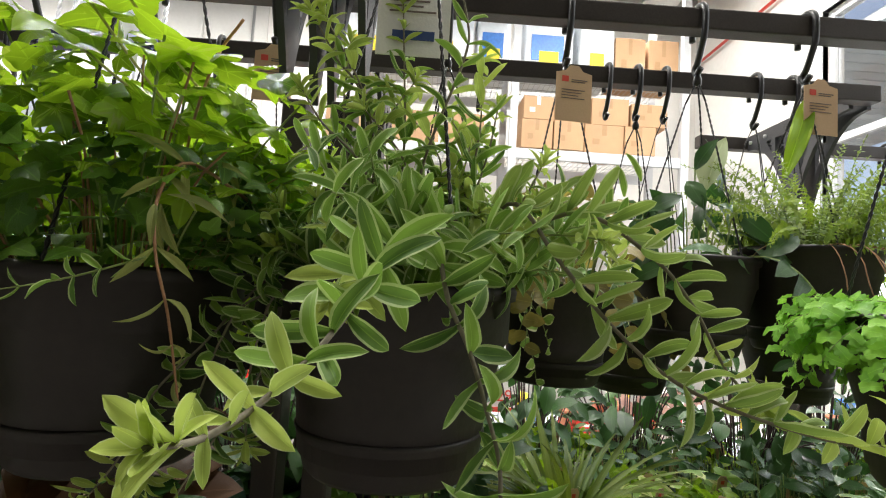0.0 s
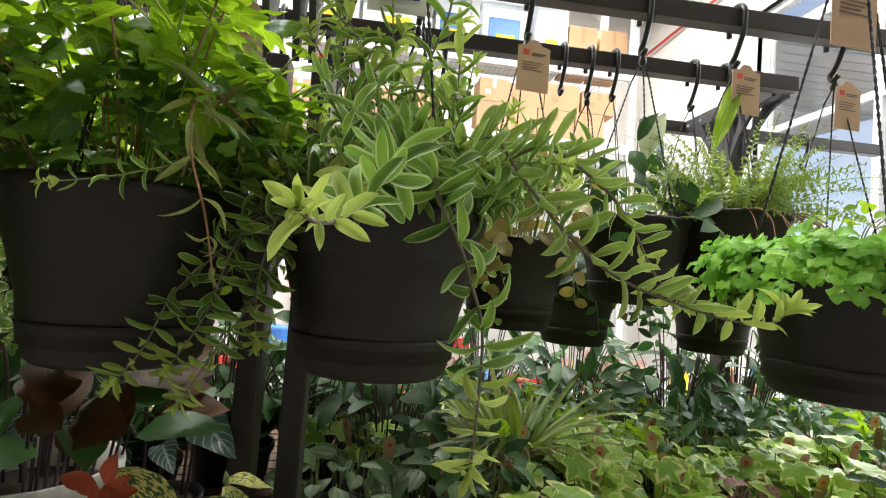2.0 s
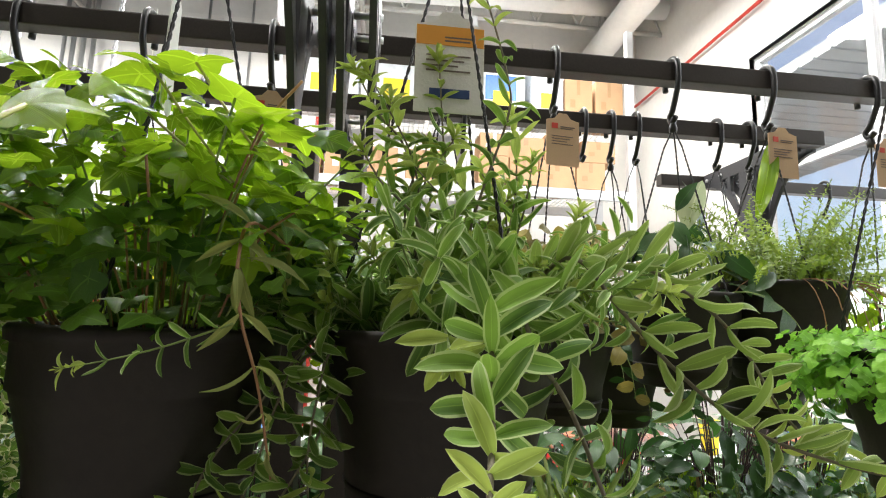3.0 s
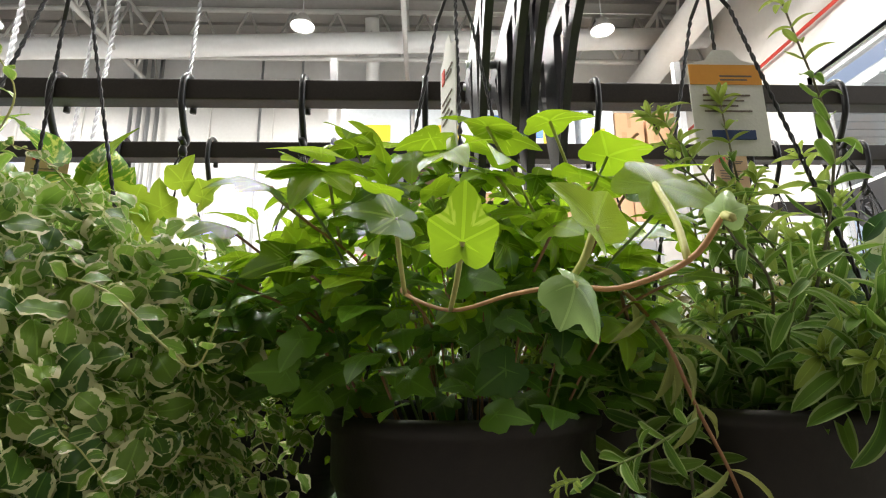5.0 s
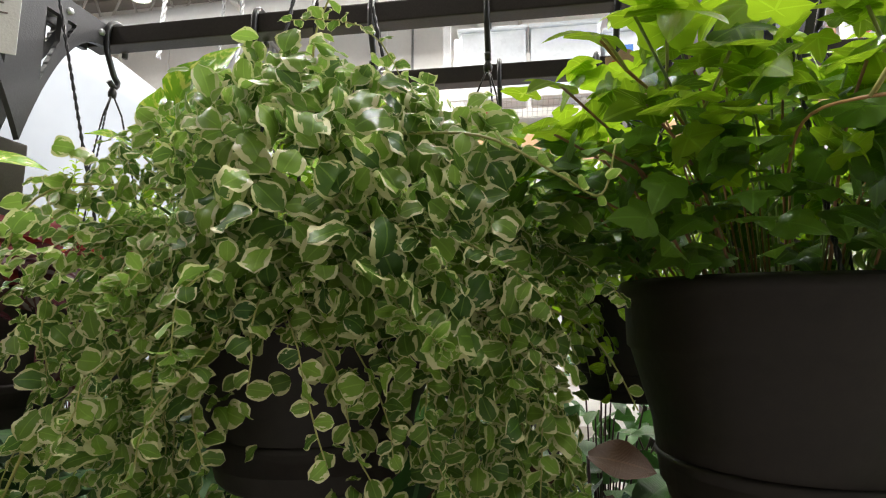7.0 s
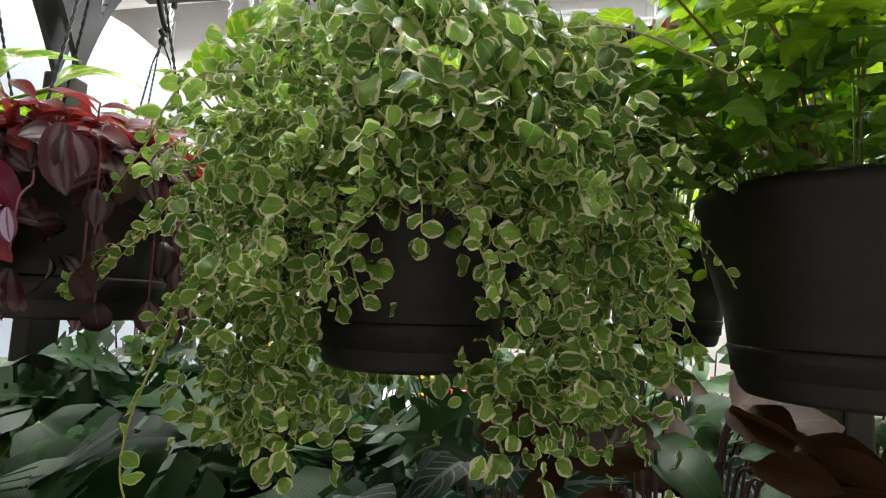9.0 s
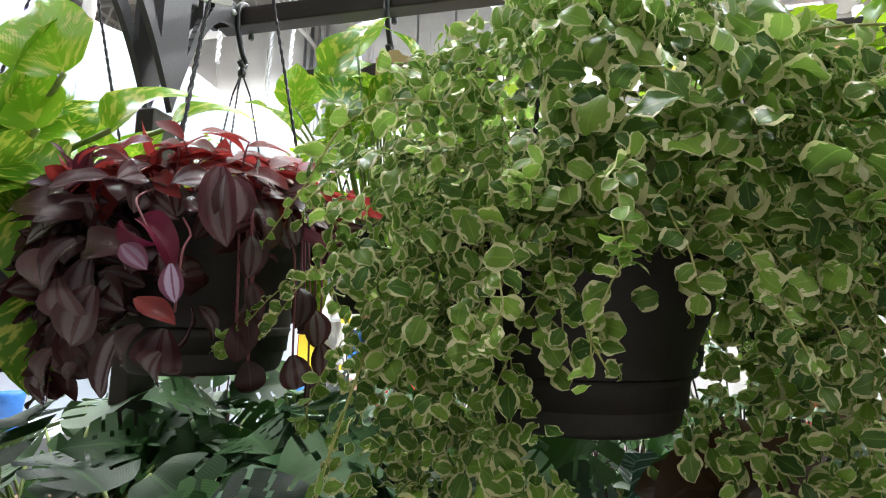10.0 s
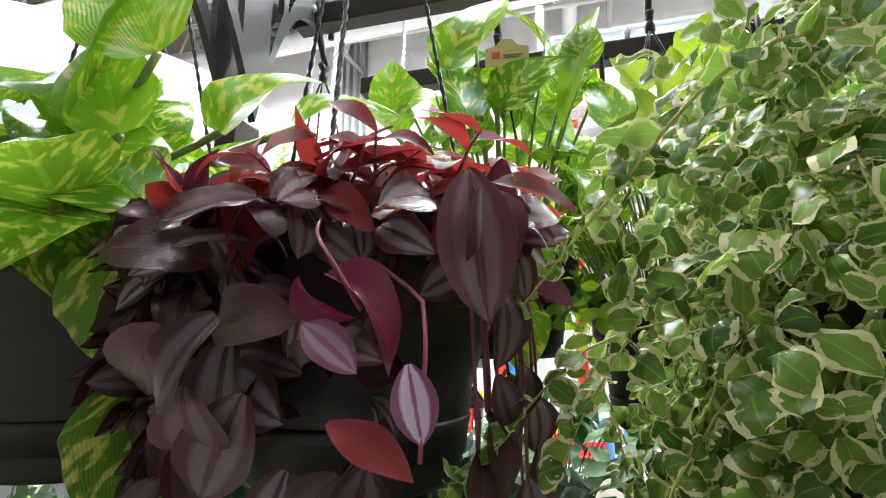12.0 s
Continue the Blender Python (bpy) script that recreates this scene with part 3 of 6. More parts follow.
def hanging_pot(plant, x, y, rim_z, radius=0.12, height=0.18, strands=3, turn=0.4, material=None, z_rail=RAIL_Z, hook=True, thick=0.0012):
    """The pot with its saucer, soil, rope hanger and hook, as parts of the plant."""
    material = material or POT
    r, h = radius, height
    b = r * 0.76
    prof = [(b * 0.2, -h + 0.022), (b, -h + 0.02), (r * 0.80, -h * 0.62), (r * 0.93, -0.055), (r * 0.955, -0.052), (r * 0.96, -0.012), (r * 1.0, -0.010), (r * 1.01, 0.0), (r * 0.985, 0.004)]
    prof += [(r * 0.95, 0.0), (r * 0.93, -0.03), (r * 0.88, -0.06)]
    m = Matrix.Translation((x, y, rim_z))
    part("pot", lathe("pot", prof, material), plant.root, "dark plastic pot", offset=m)
    base = [(b * 0.3, -h), (b * 0.88, -h), (b * 0.93, -h + 0.005), (b * 1.03, -h + 0.040), (b * 1.045, -h + 0.043), (b * 1.03, -h + 0.046), (b * 0.96, -h + 0.030)]
    part("saucer", lathe("saucer", base, material), plant.root, offset=m)
    verts = [(0, 0, -0.012)]
    for k in range(24):
        w = 2 * math.pi * k / 24
        verts.append((r * 0.92 * math.cos(w), r * 0.92 * math.sin(w), -0.025 + 0.006 * math.sin(5 * w)))
    part("soil", mesh_of("soil", verts, [(0, 1 + k, 1 + (k + 1) % 24) for k in range(24)], SOIL, smooth=True), plant.root, offset=m)
    if not hook:
        return
    apex = Vector((x, y, z_rail - 0.125))
    for k in range(strands):
        w = turn + 2 * math.pi * k / strands
        foot = Vector((x + r * 0.97 * math.cos(w), y + r * 0.97 * math.sin(w), rim_z - 0.004))
        bend = apex + Vector((0.022 * math.cos(w), 0.022 * math.sin(w), -0.05))
        part("rope", tubes("rope", twisted((foot, bend), thick) + [((bend, apex), thick * 1.7)], HOOK, 5), plant.root)
    hub = [(0.001, -0.012), (0.008, -0.01), (0.009, 0.0), (0.006, 0.010), (0.001, 0.014)]
    part("hanger_hub", lathe("hanger_hub", hub, HOOK, 10), plant.root, offset=Matrix.Translation(apex))
    part("hook", tubes("hook", [(hook_path(x, y, z_rail), 0.0065)], HOOK, 8), plant.root)

# ---- the hall ----
X0, X1, Y0, Y1, TOP = -15.0, 3.7, -6.0, 7.25, 6.6
solid("floor", boxes("floor", [(X0, Y0, -0.2, X1, Y1, 0.0)], CONCRETE), "smooth grey concrete store floor", "floor", kind="structure")
solid("wall_back", boxes("wall_back", [(X0, Y1, -0.2, X1, Y1 + 0.2, TOP)], WALL), "white painted hall wall", "wall", kind="structure")
# Left and front walls are unseen; their grey is darkened to cut bounce light.
LOW_BOUNCE = surface("grey_wall_paint", (0.22, 0.21, 0.20), 0.8, grain=14, stain=0.5, vary=0.15)
solid("wall_left", boxes("wall_left", [(X0 - 0.2, Y0, -0.2, X0, Y1 + 0.2, TOP)], LOW_BOUNCE), "unseen side wall closing the hall, dark grey to cut bounce light", "wall", kind="structure")
solid("wall_front", boxes("wall_front", [(X0 - 0.2, Y0 - 0.2, -0.2, X1 + 0.2, Y0, TOP)], LOW_BOUNCE), "unseen wall behind the camera, dark grey to cut bounce light", "wall", kind="structure")
WY0, WY1, WZ0, WZ1 = -0.6, 4.75, 1.15, 4.45
solid("wall_right", boxes("wall_right", [(X1, Y0, -0.2, X1 + 0.22, WY0, TOP), (X1, WY1, -0.2, X1 + 0.22, Y1 + 0.2, TOP), (X1, WY0, -0.2, X1 + 0.22, WY1, WZ0), (X1, WY0, WZ1, X1 + 0.22, WY1, TOP)], WALL), "white painted wall with a large window", "wall", kind="structure")
deck = boxes("ceiling", [(X0, Y0, TOP, X1 + 0.2, Y1 + 0.2, TOP + 0.15)] + [(X0, Y0 + 0.30 * i, TOP - 0.05, X1, Y0 + 0.30 * i + 0.13, TOP) for i in range(44)], DECK)
solid("ceiling", deck, "corrugated grey metal roof deck", "ceiling", kind="structure")

# metal sheeting on the back wall
sheeting = thing("wall_sheeting", (-3.0, Y1 - 0.03, 3.2), "white metal wall panels with standing seams", "wall", kind="structure")
pane = boxes("panel", [(0, -0.018, 2.35, 0.915, 0, 5.85), (0.885, -0.045, 2.35, 0.925, -0.016, 5.85)], PANEL, 0.004)
for i in range(11):
    part("panel", pane, sheeting, offset=Matrix.Translation((-8.2 + 0.93 * i, Y1 - 0.006, 0)))
pipe_run = lambda a, b, r, mat, nm: solid(nm, tubes(nm, [((a, b), r)], mat, 14))
tagged(pipe_run((-1.14, 7.10, 0), (-1.14, 7.10, 5.62), 0.075, RED_PIPE, "sprinkler_pipe"), "red painted vertical sprinkler pipe", "pipe")
tagged(pipe_run((3.64, -3, 4.95), (3.64, 7.2, 4.95), 0.02, RED_PIPE, "red_conduit"), "thin red pipe along the white wall", "pipe")
for px_, r_ in ((-4.3, 0.03), (-4.43, 0.03), (-4.56, 0.03), (-4.68, 0.025), (-2.8, 0.02), (-2.2, 0.018)):
    tagged(pipe_run((px_, 7.12, 0), (px_, 7.12, TOP - 0.2), r_, GALV, "conduit"), "vertical grey metal conduit on the wall", "pipe", "conduits on the wall")
for i, (cx, cy, cz) in enumerate(((-4.2, 5.3, 3.4), (-3.5, 4.6, 3.6), (-2.9, 5.0, 3.6), (-3.9, 4.0, 3.8))):
    runs = twisted(((cx, cy, cz), (cx + 0.12, cy, 6.6)), 0.012, 6.0)
    solid("lift_chain", tubes("lift_chain", runs, GALV, 5), "bright metal chain hanging from the roof", "chain", "hanging chains")


def joist(x0, y, x1, z0, z1, along="x"):
    """An open-web roof joist as one mesh."""
    runs = []
    n = max(4, int((x1 - x0) / 0.62))
    put = (lambda a, z: (a, y, z)) if along == "x" else (lambda a, z: (y, a, z))
    runs.append(((put(x0, z0), put(x1, z0)), 0.035))
    runs.append(((put(x0, z1), put(x1, z1)), 0.035))
    for i in range(n):
        a, b = x0 + (x1 - x0) * i / n, x0 + (x1 - x0) * (i + 1) / n
        runs.append(((put(a, z0), put((a + b) / 2, z1)), 0.018))
        runs.append(((put((a + b) / 2, z1), put(b, z0)), 0.018))
    return runs


for i, y in enumerate((-3.0, -1.0, 0.9, 2.3, 3.7, 5.1, 6.5)):
    solid("roof_joist", tubes("roof_joist", joist(X0, y, X1, 5.75, 6.5), TRUSS, 6), "white painted open-web steel roof joist", "roof joist", "roof joists")
for x in (-12.0, -8.2, -4.4, -0.6, 3.0):
    solid("roof_girder", tubes("roof_girder", joist(Y0, x, Y1, 5.62, 6.45, "y"), TRUSS, 6), "white painted steel roof girder", "roof girder", "roof girders")
for (a, b, r) in (((-15, 6.2, 5.35), (3.6, 6.2, 5.95), 0.14), ((-15, 3.9, 5.05), (3.6, 4.1, 5.1), 0.10), ((-9, 7.0, 5.2), (-3, 2.0, 5.6), 0.08), ((2.9, 7.1, 5.6), (2.9, 1.0, 5.6), 0.20)):
    solid("duct", tubes("duct", [((a, tuple((p + q) / 2 for p, q in zip(a, b)), b), r)], DUCT, 16), "round white ventilation duct under the roof", "duct", "roof ducts")
solid("drop_duct", tubes("drop_duct", [(smooth_path([(-1.10, 6.5, 6.4), (-1.10, 6.7, 6.0), (-1.13, 7.0, 5.75), (-1.14, 7.1, 5.60)], 6), 0.10)], DUCT, 14), "white duct bend dropping from the roof", "duct", "roof ducts")
for bx, by in HIGH_BAYS:
    fx = thing("high_bay_lamp", (bx, by, 5.5), "white high-bay ceiling lamp, switched on", "ceiling lamp", "high-bay lamps")
    part("housing", lathe("housing", [(0.02, 0.16), (0.06, 0.15), (0.12, 0.05), (0.15, 0.0), (0.14, 0.0), (0.11, 0.045)], TRUSS, 20), fx, offset=Matrix.Translation((bx, by, 5.46)))
    glow = Mat("lamp_diffuser")
    glow.b.inputs["Emission Color"].default_value, glow.b.inputs["Emission Strength"].default_value = (1, 0.98, 0.94, 1), 6.0
    part("diffuser", lathe("diffuser", [(0.001, -0.012), (0.09, -0.006), (0.135, 0.004)], glow.m, 20), fx, offset=Matrix.Translation((bx, by, 5.465)))
    part("cable", tubes("cable", [(((bx, by, 5.6), (bx, by, TOP)), 0.008)], GALV, 5), fx)

# ---- window ----
win = thing("window_1", (X1 + 0.1, 2.0, WZ0), "large white-framed shop window with bright daylight", "window", kind="structure")
mull = [(X1 + 0.06, WY0, WZ0, X1 + 0.14, WY1, WZ0 + 0.07), (X1 + 0.06, WY0, WZ1 - 0.07, X1 + 0.14, WY1, WZ1), (X1 + 0.06, WY0, 3.1, X1 + 0.14, WY1, 3.17)]
mull += [(X1 + 0.058, y, WZ0, X1 + 0.142, y + 0.07, WZ1) for y in (WY0, 1.0, 2.2, 3.4, WY1 - 0.07)]
part("window_frame", boxes("window_frame", mull, ALU, 0.006), win)
gl = Mat("window_glass")
gl.b.inputs["Transmission Weight"].default_value, gl.b.inputs["Roughness"].default_value, gl.b.inputs["IOR"].default_value = 1.0, 0.02, 1.45
for ya, yb in ((WY0 + 0.07, 1.0), (1.07, 2.2), (2.27, 3.4), (3.47, WY1 - 0.07)):
    for za, zb in ((WZ0 + 0.07, 3.1), (3.17, WZ1 - 0.07)):
        pn = part("pane", boxes("pane", [(X1 + 0.095, ya, za, X1 + 0.103, yb, zb)], gl.m), win)
        pn.visible_shadow = False
part("window_sill", boxes("window_sill", [(X1 - 0.10, WY0 - 0.05, WZ0 - 0.04, X1 + 0.056, WY1 + 0.05, WZ0 - 0.002)], ALU, 0.005), win)
lining = [(X1 - 0.012, WY1 - 0.0, WZ0, X1 + 0.055, WY1 + 0.10, WZ1 + 0.1), (X1 - 0.012, WY0, WZ1, X1 + 0.055, WY1, WZ1 + 0.1)]
part("window_casing", boxes("window_casing", lining, ALU, 0.004), win)
solid("ground", boxes("ground", [(X1 + 0.25, -2000, -0.35, 2000, 2000, -0.2)], CONCRETE), "pale paved ground outside the window", "ground", kind="structure")
solid("canopy_soffit", boxes("canopy_soffit", [(X1 + 0.25, -1.2, 4.2 + 0.0, X1 + 3.2, 9.0, 4.3)] + [(X1 + 0.25, -1.2 + 0.2 * i, 4.18, X1 + 3.2, -1.2 + 0.2 * i + 0.17, 4.2) for i in range(51)], SIDING), "pale ribbed canopy over the shop front", "canopy", kind="structure")

# ---- pallet racking ----
rack = thing("pallet_rack", (1.6, 5.7, 0), "light grey steel pallet racking against the wall", "shelving")
for x in (-1.40, 0.75, 2.62):
    for y in (5.35, 6.25):
        rows = [(x - 0.04, y - 0.035, 0, x + 0.04, y + 0.035, 5.0)]
        rows += [(x - 0.012, y - 0.037, 0.15 + 0.1 * i, x + 0.012, y - 0.034, 0.19 + 0.1 * i) for i in range(48)]
        part("upright", boxes("upright", rows, BEAM), rack)
LEVELS = (1.45, 3.04, 3.90)
for z in LEVELS:
    for xa, xb in ((-1.36, 0.71), (0.79, 2.58)):
        for y in (5.33, 6.23):
            part("beam", boxes("beam", [(xa, y, z - 0.11, xb, y + 0.05, z)], BEAM, 0.004), rack)
        wires = [(((xa + 0.06 * i, 5.36, z + 0.006), (xa + 0.06 * i, 6.26, z + 0.006)), 0.003) for i in range(int((xb - xa) / 0.06))]
        wires += [(((xa, 5.38 + 0.17 * i, z + 0.011), (xb, 5.38 + 0.17 * i, z + 0.011)), 0.003) for i in range(6)]
        part("wire_deck", tubes("wire_deck", wires, GALV, 4), rack)


def carton(x, y, z, w, d, h, turn=0.0, taped=True):
    ob = thing("carton", (x, y, z), "closed brown cardboard carton on a rack", "box", "cartons")
    ob.rotation_euler.z = turn
    me = boxes("carton_body", [(-w / 2, -d / 2, 0, w / 2, d / 2, h)], CARD, 0.006)
    a = new("carton_body", me)
    a.parent = ob
    if taped:
        b = new("packing_tape", boxes("packing_tape", [(-w * 0.06, -d / 2 - 0.002, h * 0.62, w * 0.06, -d / 2, h - 0.004), (-w * 0.3, -d / 2 - 0.0025, h * 0.3, -w * 0.12, -d / 2, h * 0.5)], TAPE if turn < 0.03 else WHITE_TAG))
        b.parent = ob
    return ob


rb = random.Random(4)
for row, z in enumerate((3.057, 3.375)):
    x = 0.84
    while x < 2.2:
        w = rb.uniform(0.32, 0.46)
        carton(x + w / 2, 5.62 + rb.uniform(-0.03, 0.04), z, w - 0.015, 0.5, 0.315 if row == 0 else rb.uniform(0.24, 0.31), rb.uniform(-0.04, 0.04))
        x += w
        if row and rb.random() < 0.2:
            x += 0.35
for x, z in ((-1.1, 3.057), (-0.65, 3.057), (-0.25, 3.057), (0.25, 3.057)):
    carton(x, 5.7, z, 0.4, 0.5, 0.36, rb.uniform(-0.05, 0.05))


def storage_bin(x, y, z, w, h, yellow=True, blue=False):
    ob = thing("storage_bin", (x, y, z), "translucent white storage bin with a yellow label" if yellow else "white wrapped bundle on a rack", "bin", "bins on the top shelf")
    bm = bmesh.new()
    box_bm(bm, -w / 2, -0.28, 0, w / 2, 0.28, h, 0.035)
    a = new("bin_body", from_bm("bin_body", bm, PLASTIC_WHITE, True))
    a.parent = ob
    b = new("bin_lid", boxes("bin_lid", [(-w / 2 - 0.02, -0.3, h, w / 2 + 0.02, 0.3, h + 0.04)], PLASTIC_WHITE, 0.012))
    b.parent = ob
    if yellow:
        c = new("label", boxes("label", [(-w * 0.2, -0.293, h * 0.14, w * 0.2, -0.286, h * 0.42)], YELLOW, 0.002))
        c.parent = ob
    if blue:
        c = new("filling", boxes("filling", [(-w * 0.36, -0.292, h * 0.25, w * 0.3, -0.283, h * 0.72)], BLUE, 0.003))
        c.parent = ob


for x, w, h, yl, bl in ((-0.9, 0.75, 0.72, True, False), (-0.1, 0.75, 0.72, True, False), (0.5, 0.36, 0.6, True, True), (1.12, 0.55, 0.62, True, True), (1.66, 0.40, 0.66, True, False)):
    storage_bin(x, 5.72, 3.918, w, h, yl, bl)
for x in (2.05, 2.43):
    carton(x, 5.7, 3.918, 0.34, 0.45, 0.5)

far = thing("far_shelving", (-8.6, 6.6, 0), "steel shelving packed with cartons along the far wall", "shelving")
for x in (-10.6, -8.6, -6.7):
    part("upright", boxes("upright", [(x - 0.05, 6.2, 0, x + 0.05, 6.3, 4.9), (x - 0.05, 7.0, 0, x + 0.05, 7.1, 4.9)], BEAM), far)
for z in (1.3, 2.6, 3.9):
    part("shelf", boxes("shelf", [(-10.6, 6.15, z - 0.1, -6.7, 7.1, z)], BEAM, 0.004), far)
for z in (3.902, 4.262, 4.622):
    x = -10.4
    while x < -6.95:
        w = rb.uniform(0.3, 0.5)
        if z < 4.6 or rb.random() < 0.6:
            carton(x + w / 2, 6.6, z, w - 0.02, 0.5, 0.355, rb.uniform(-0.03, 0.03), False)
        x += w

# ---- white sheet stretched beside the racks ----
bm = bmesh.new()
NX, NZ = 24, 14
grid = []
for i in range(NX + 1):
    row = []
    for j in range(NZ + 1):
        s, q = i / NX, j / NZ
        x = -7.5 + 4.95 * s
        top = 4.95 - 1.0 * s * 0.35 - max(0, s - 0.05) * 1.75 - max(0, s - 0.78) * 1.8
        z = top * q
        y = 3.05 + 0.25 * math.sin(2.2 * math.pi * s + 1.3 * q) + 0.5 * (1 - q) * (1 - s)
        row.append(bm.verts.new((x, y, z)))
    grid.append(row)
for i in range(NX):
    for j in range(NZ):
        bm.faces.new((grid[i][j], grid[i + 1][j], grid[i + 1][j + 1], grid[i][j + 1]))
got = bmesh.ops.extrude_face_region(bm, geom=list(bm.faces))
bmesh.ops.translate(bm, verts=[v for v in got["geom"] if isinstance(v, bmesh.types.BMVert)], vec=(0, 0.012, 0))
solid("white_sheet", from_bm("white_sheet", bm, SHEET, True), "large white plastic sheet hung behind the plant racks", "plastic sheet")

# ---- plant racks ----


def gusset(y_from, y_to, x, z):
    """A cut-out bracket plate between a post and a rail, along y."""
    s = 1 if y_to > y_from else -1
    L = abs(y_to - y_from)
    t = 0.006
    bm = bmesh.new()

    def slab(pts):
        f = [bm.verts.new((x - t, y_from + s * a, z + b)) for a, b in pts]
        g = [bm.verts.new((x + t, y_from + s * a, z + b)) for a, b in pts]
        n = len(pts)
        bm.faces.new(f)
        bm.faces.new(g[::-1])
        for i in range(n):
            bm.faces.new((f[i], g[i], g[(i + 1) % n], f[(i + 1) % n]))

    low = lambda a: -0.030 - 0.27 * max(0.0, 1 - a / L) ** 2.4
    n = 26
    for i in range(n):
        a, b = L * i / n, L * (i + 1) / n
        mid = (a + b) / 2 / L
        if 0.16 < mid < 0.36 or 0.44 < mid < 0.62:
            slope = (mid - 0.16) / 0.20 if mid < 0.4 else (mid - 0.44) / 0.18
            top = -0.022
            floor_a, floor_b = low(a) + 0.035 + 0.02 * slope, low(b) + 0.035 + 0.02 * slope
            slab([(a, top), (b, top), (b, 0.022), (a, 0.022)])
            if floor_a < top - 0.008:
                slab([(a, low(a)), (b, low(b)), (b, floor_b), (a, floor_a)])
            else:
                slab([(a, low(a)), (b, low(b)), (b, top), (a, top)])
        else:
            slab([(a, low(a)), (b, low(b)), (b, 0.022), (a, 0.022)])
    return from_bm("gusset", bm, GUSSET)


def display_rack(name, rails, posts, x_from, x_to, post_y, label):
    rk = thing(name, (0, post_y, 0), label, "display rack", "hanging basket racks")
    for y in rails:
        if y > 1.5:
            x_from, x_to = 0.9, 1.95
        part("rail", boxes("rail", [(x_from, y - 0.02, RAIL_Z - 0.022, x_to, y + 0.02, RAIL_Z + 0.022)], STEEL, 0.003), rk)
    for x in posts:
        part("post", boxes("post", [(x - 0.019, post_y - 0.03, 0, x + 0.019, post_y + 0.03, RAIL_Z - 0.30)], STEEL, 0.004), rk)
        part("foot_plate", boxes("foot_plate", [(x - 0.039, post_y - 0.09, 0, x + 0.039, post_y + 0.09, 0.012)], STEEL, 0.003), rk)
        for y in rails:
            s = 1 if y > post_y else -1
            for off in (-0.025, 0.025):
                g = part("gusset", gusset(post_y, y - 0.021 * s, x + off, RAIL_Z), rk)
            bolt = [(((x - 0.036, y - s * q, RAIL_Z - 0.003), (x + 0.036, y - s * q, RAIL_Z - 0.003)), 0.007) for q in (0.04, 0.12)]
            for run in bolt:
                part("bolt", tubes("bolt", [run], GALV, 6), rk)
    return rk


display_rack("hanging_rack", (0.42, 0.905), (-1.505, -0.272, -0.195, 1.45), -1.53, 2.3, 0.71, "dark bronze steel rack for hanging baskets")
display_rack("hanging_rack", (1.205, 1.70), (-0.24, 1.105), -1.525, 1.13, 1.45, "dark bronze steel rack standing behind the first")


def spare_hook(x, y, tag=None, hang=True):
    ob = thing("spare_hook", (x, y, RAIL_Z), "black plastic hook hanging on a dark rail", "hook", "hooks on the rails")
    part("hook", tubes("hook", [(hook_path(x, y, RAIL_Z), 0.006)], HOOK, 8), ob)
    if hang:
        runs = []
        for k in range(3):
            w = 0.5 + 2.1 * k
            runs.append((((x, y, RAIL_Z - 0.10), (x + 0.02 * math.cos(w), y + 0.02 * math.sin(w), RAIL_Z - 0.15), (x + 0.10 * math.cos(w), y + 0.10 * math.sin(w), RAIL_Z - 0.52)), 0.0015))
        for run in runs:
            part("cord", tubes("cord", [run], HOOK, 5), ob)
    if tag:
        tag_card(ob, (x, y - 0.03, RAIL_Z - 0.235), 0.15, 0.07, 0.11)


for x, hg in ((-1.158, False), (-0.934, False), (-0.621, False), (-0.381, False), (0.06, False), (0.40, False), (0.555, True), (0.80, True)):
    spare_hook(x, 1.205, None, hg)
for x in (1.32, 1.6):
    spare_hook(x, 1.70, False, False)

# ---- bench ----
bench = thing("plant_bench", (0, 1.1, 0), "brown slatted plant bench crowded with potted plants", "bench")
for i in range(4):
    part("slat", boxes("slat", [(-2.3, 0.45 + 0.052 * i, 0.86, 2.4, 0.495 + 0.052 * i, 0.885)], WOOD, 0.002), bench)
for i in range(17):
    part("slat", boxes("slat", [(-2.3, 0.755 + 0.056 * i, 0.86, 2.4, 0.803 + 0.056 * i, 0.885)], WOOD, 0.002), bench)
for x in (-2.2, -0.9, 0.6, 2.3):
    for y in (0.47, 1.6):
        part("leg", boxes("leg", [(x - 0.03, y - 0.03, 0, x + 0.03, y + 0.03, 0.80)], WOOD, 0.003), bench)
    part("bearer", boxes("bearer", [(x - 0.025, 0.42, 0.80, x + 0.025, 1.70, 0.858)], WOOD, 0.003), bench)

# ---- front row of hanging baskets ----
Y_FRONT, Y_BACK = 0.42, 0.905
UP = Vector((0, 0, 1))


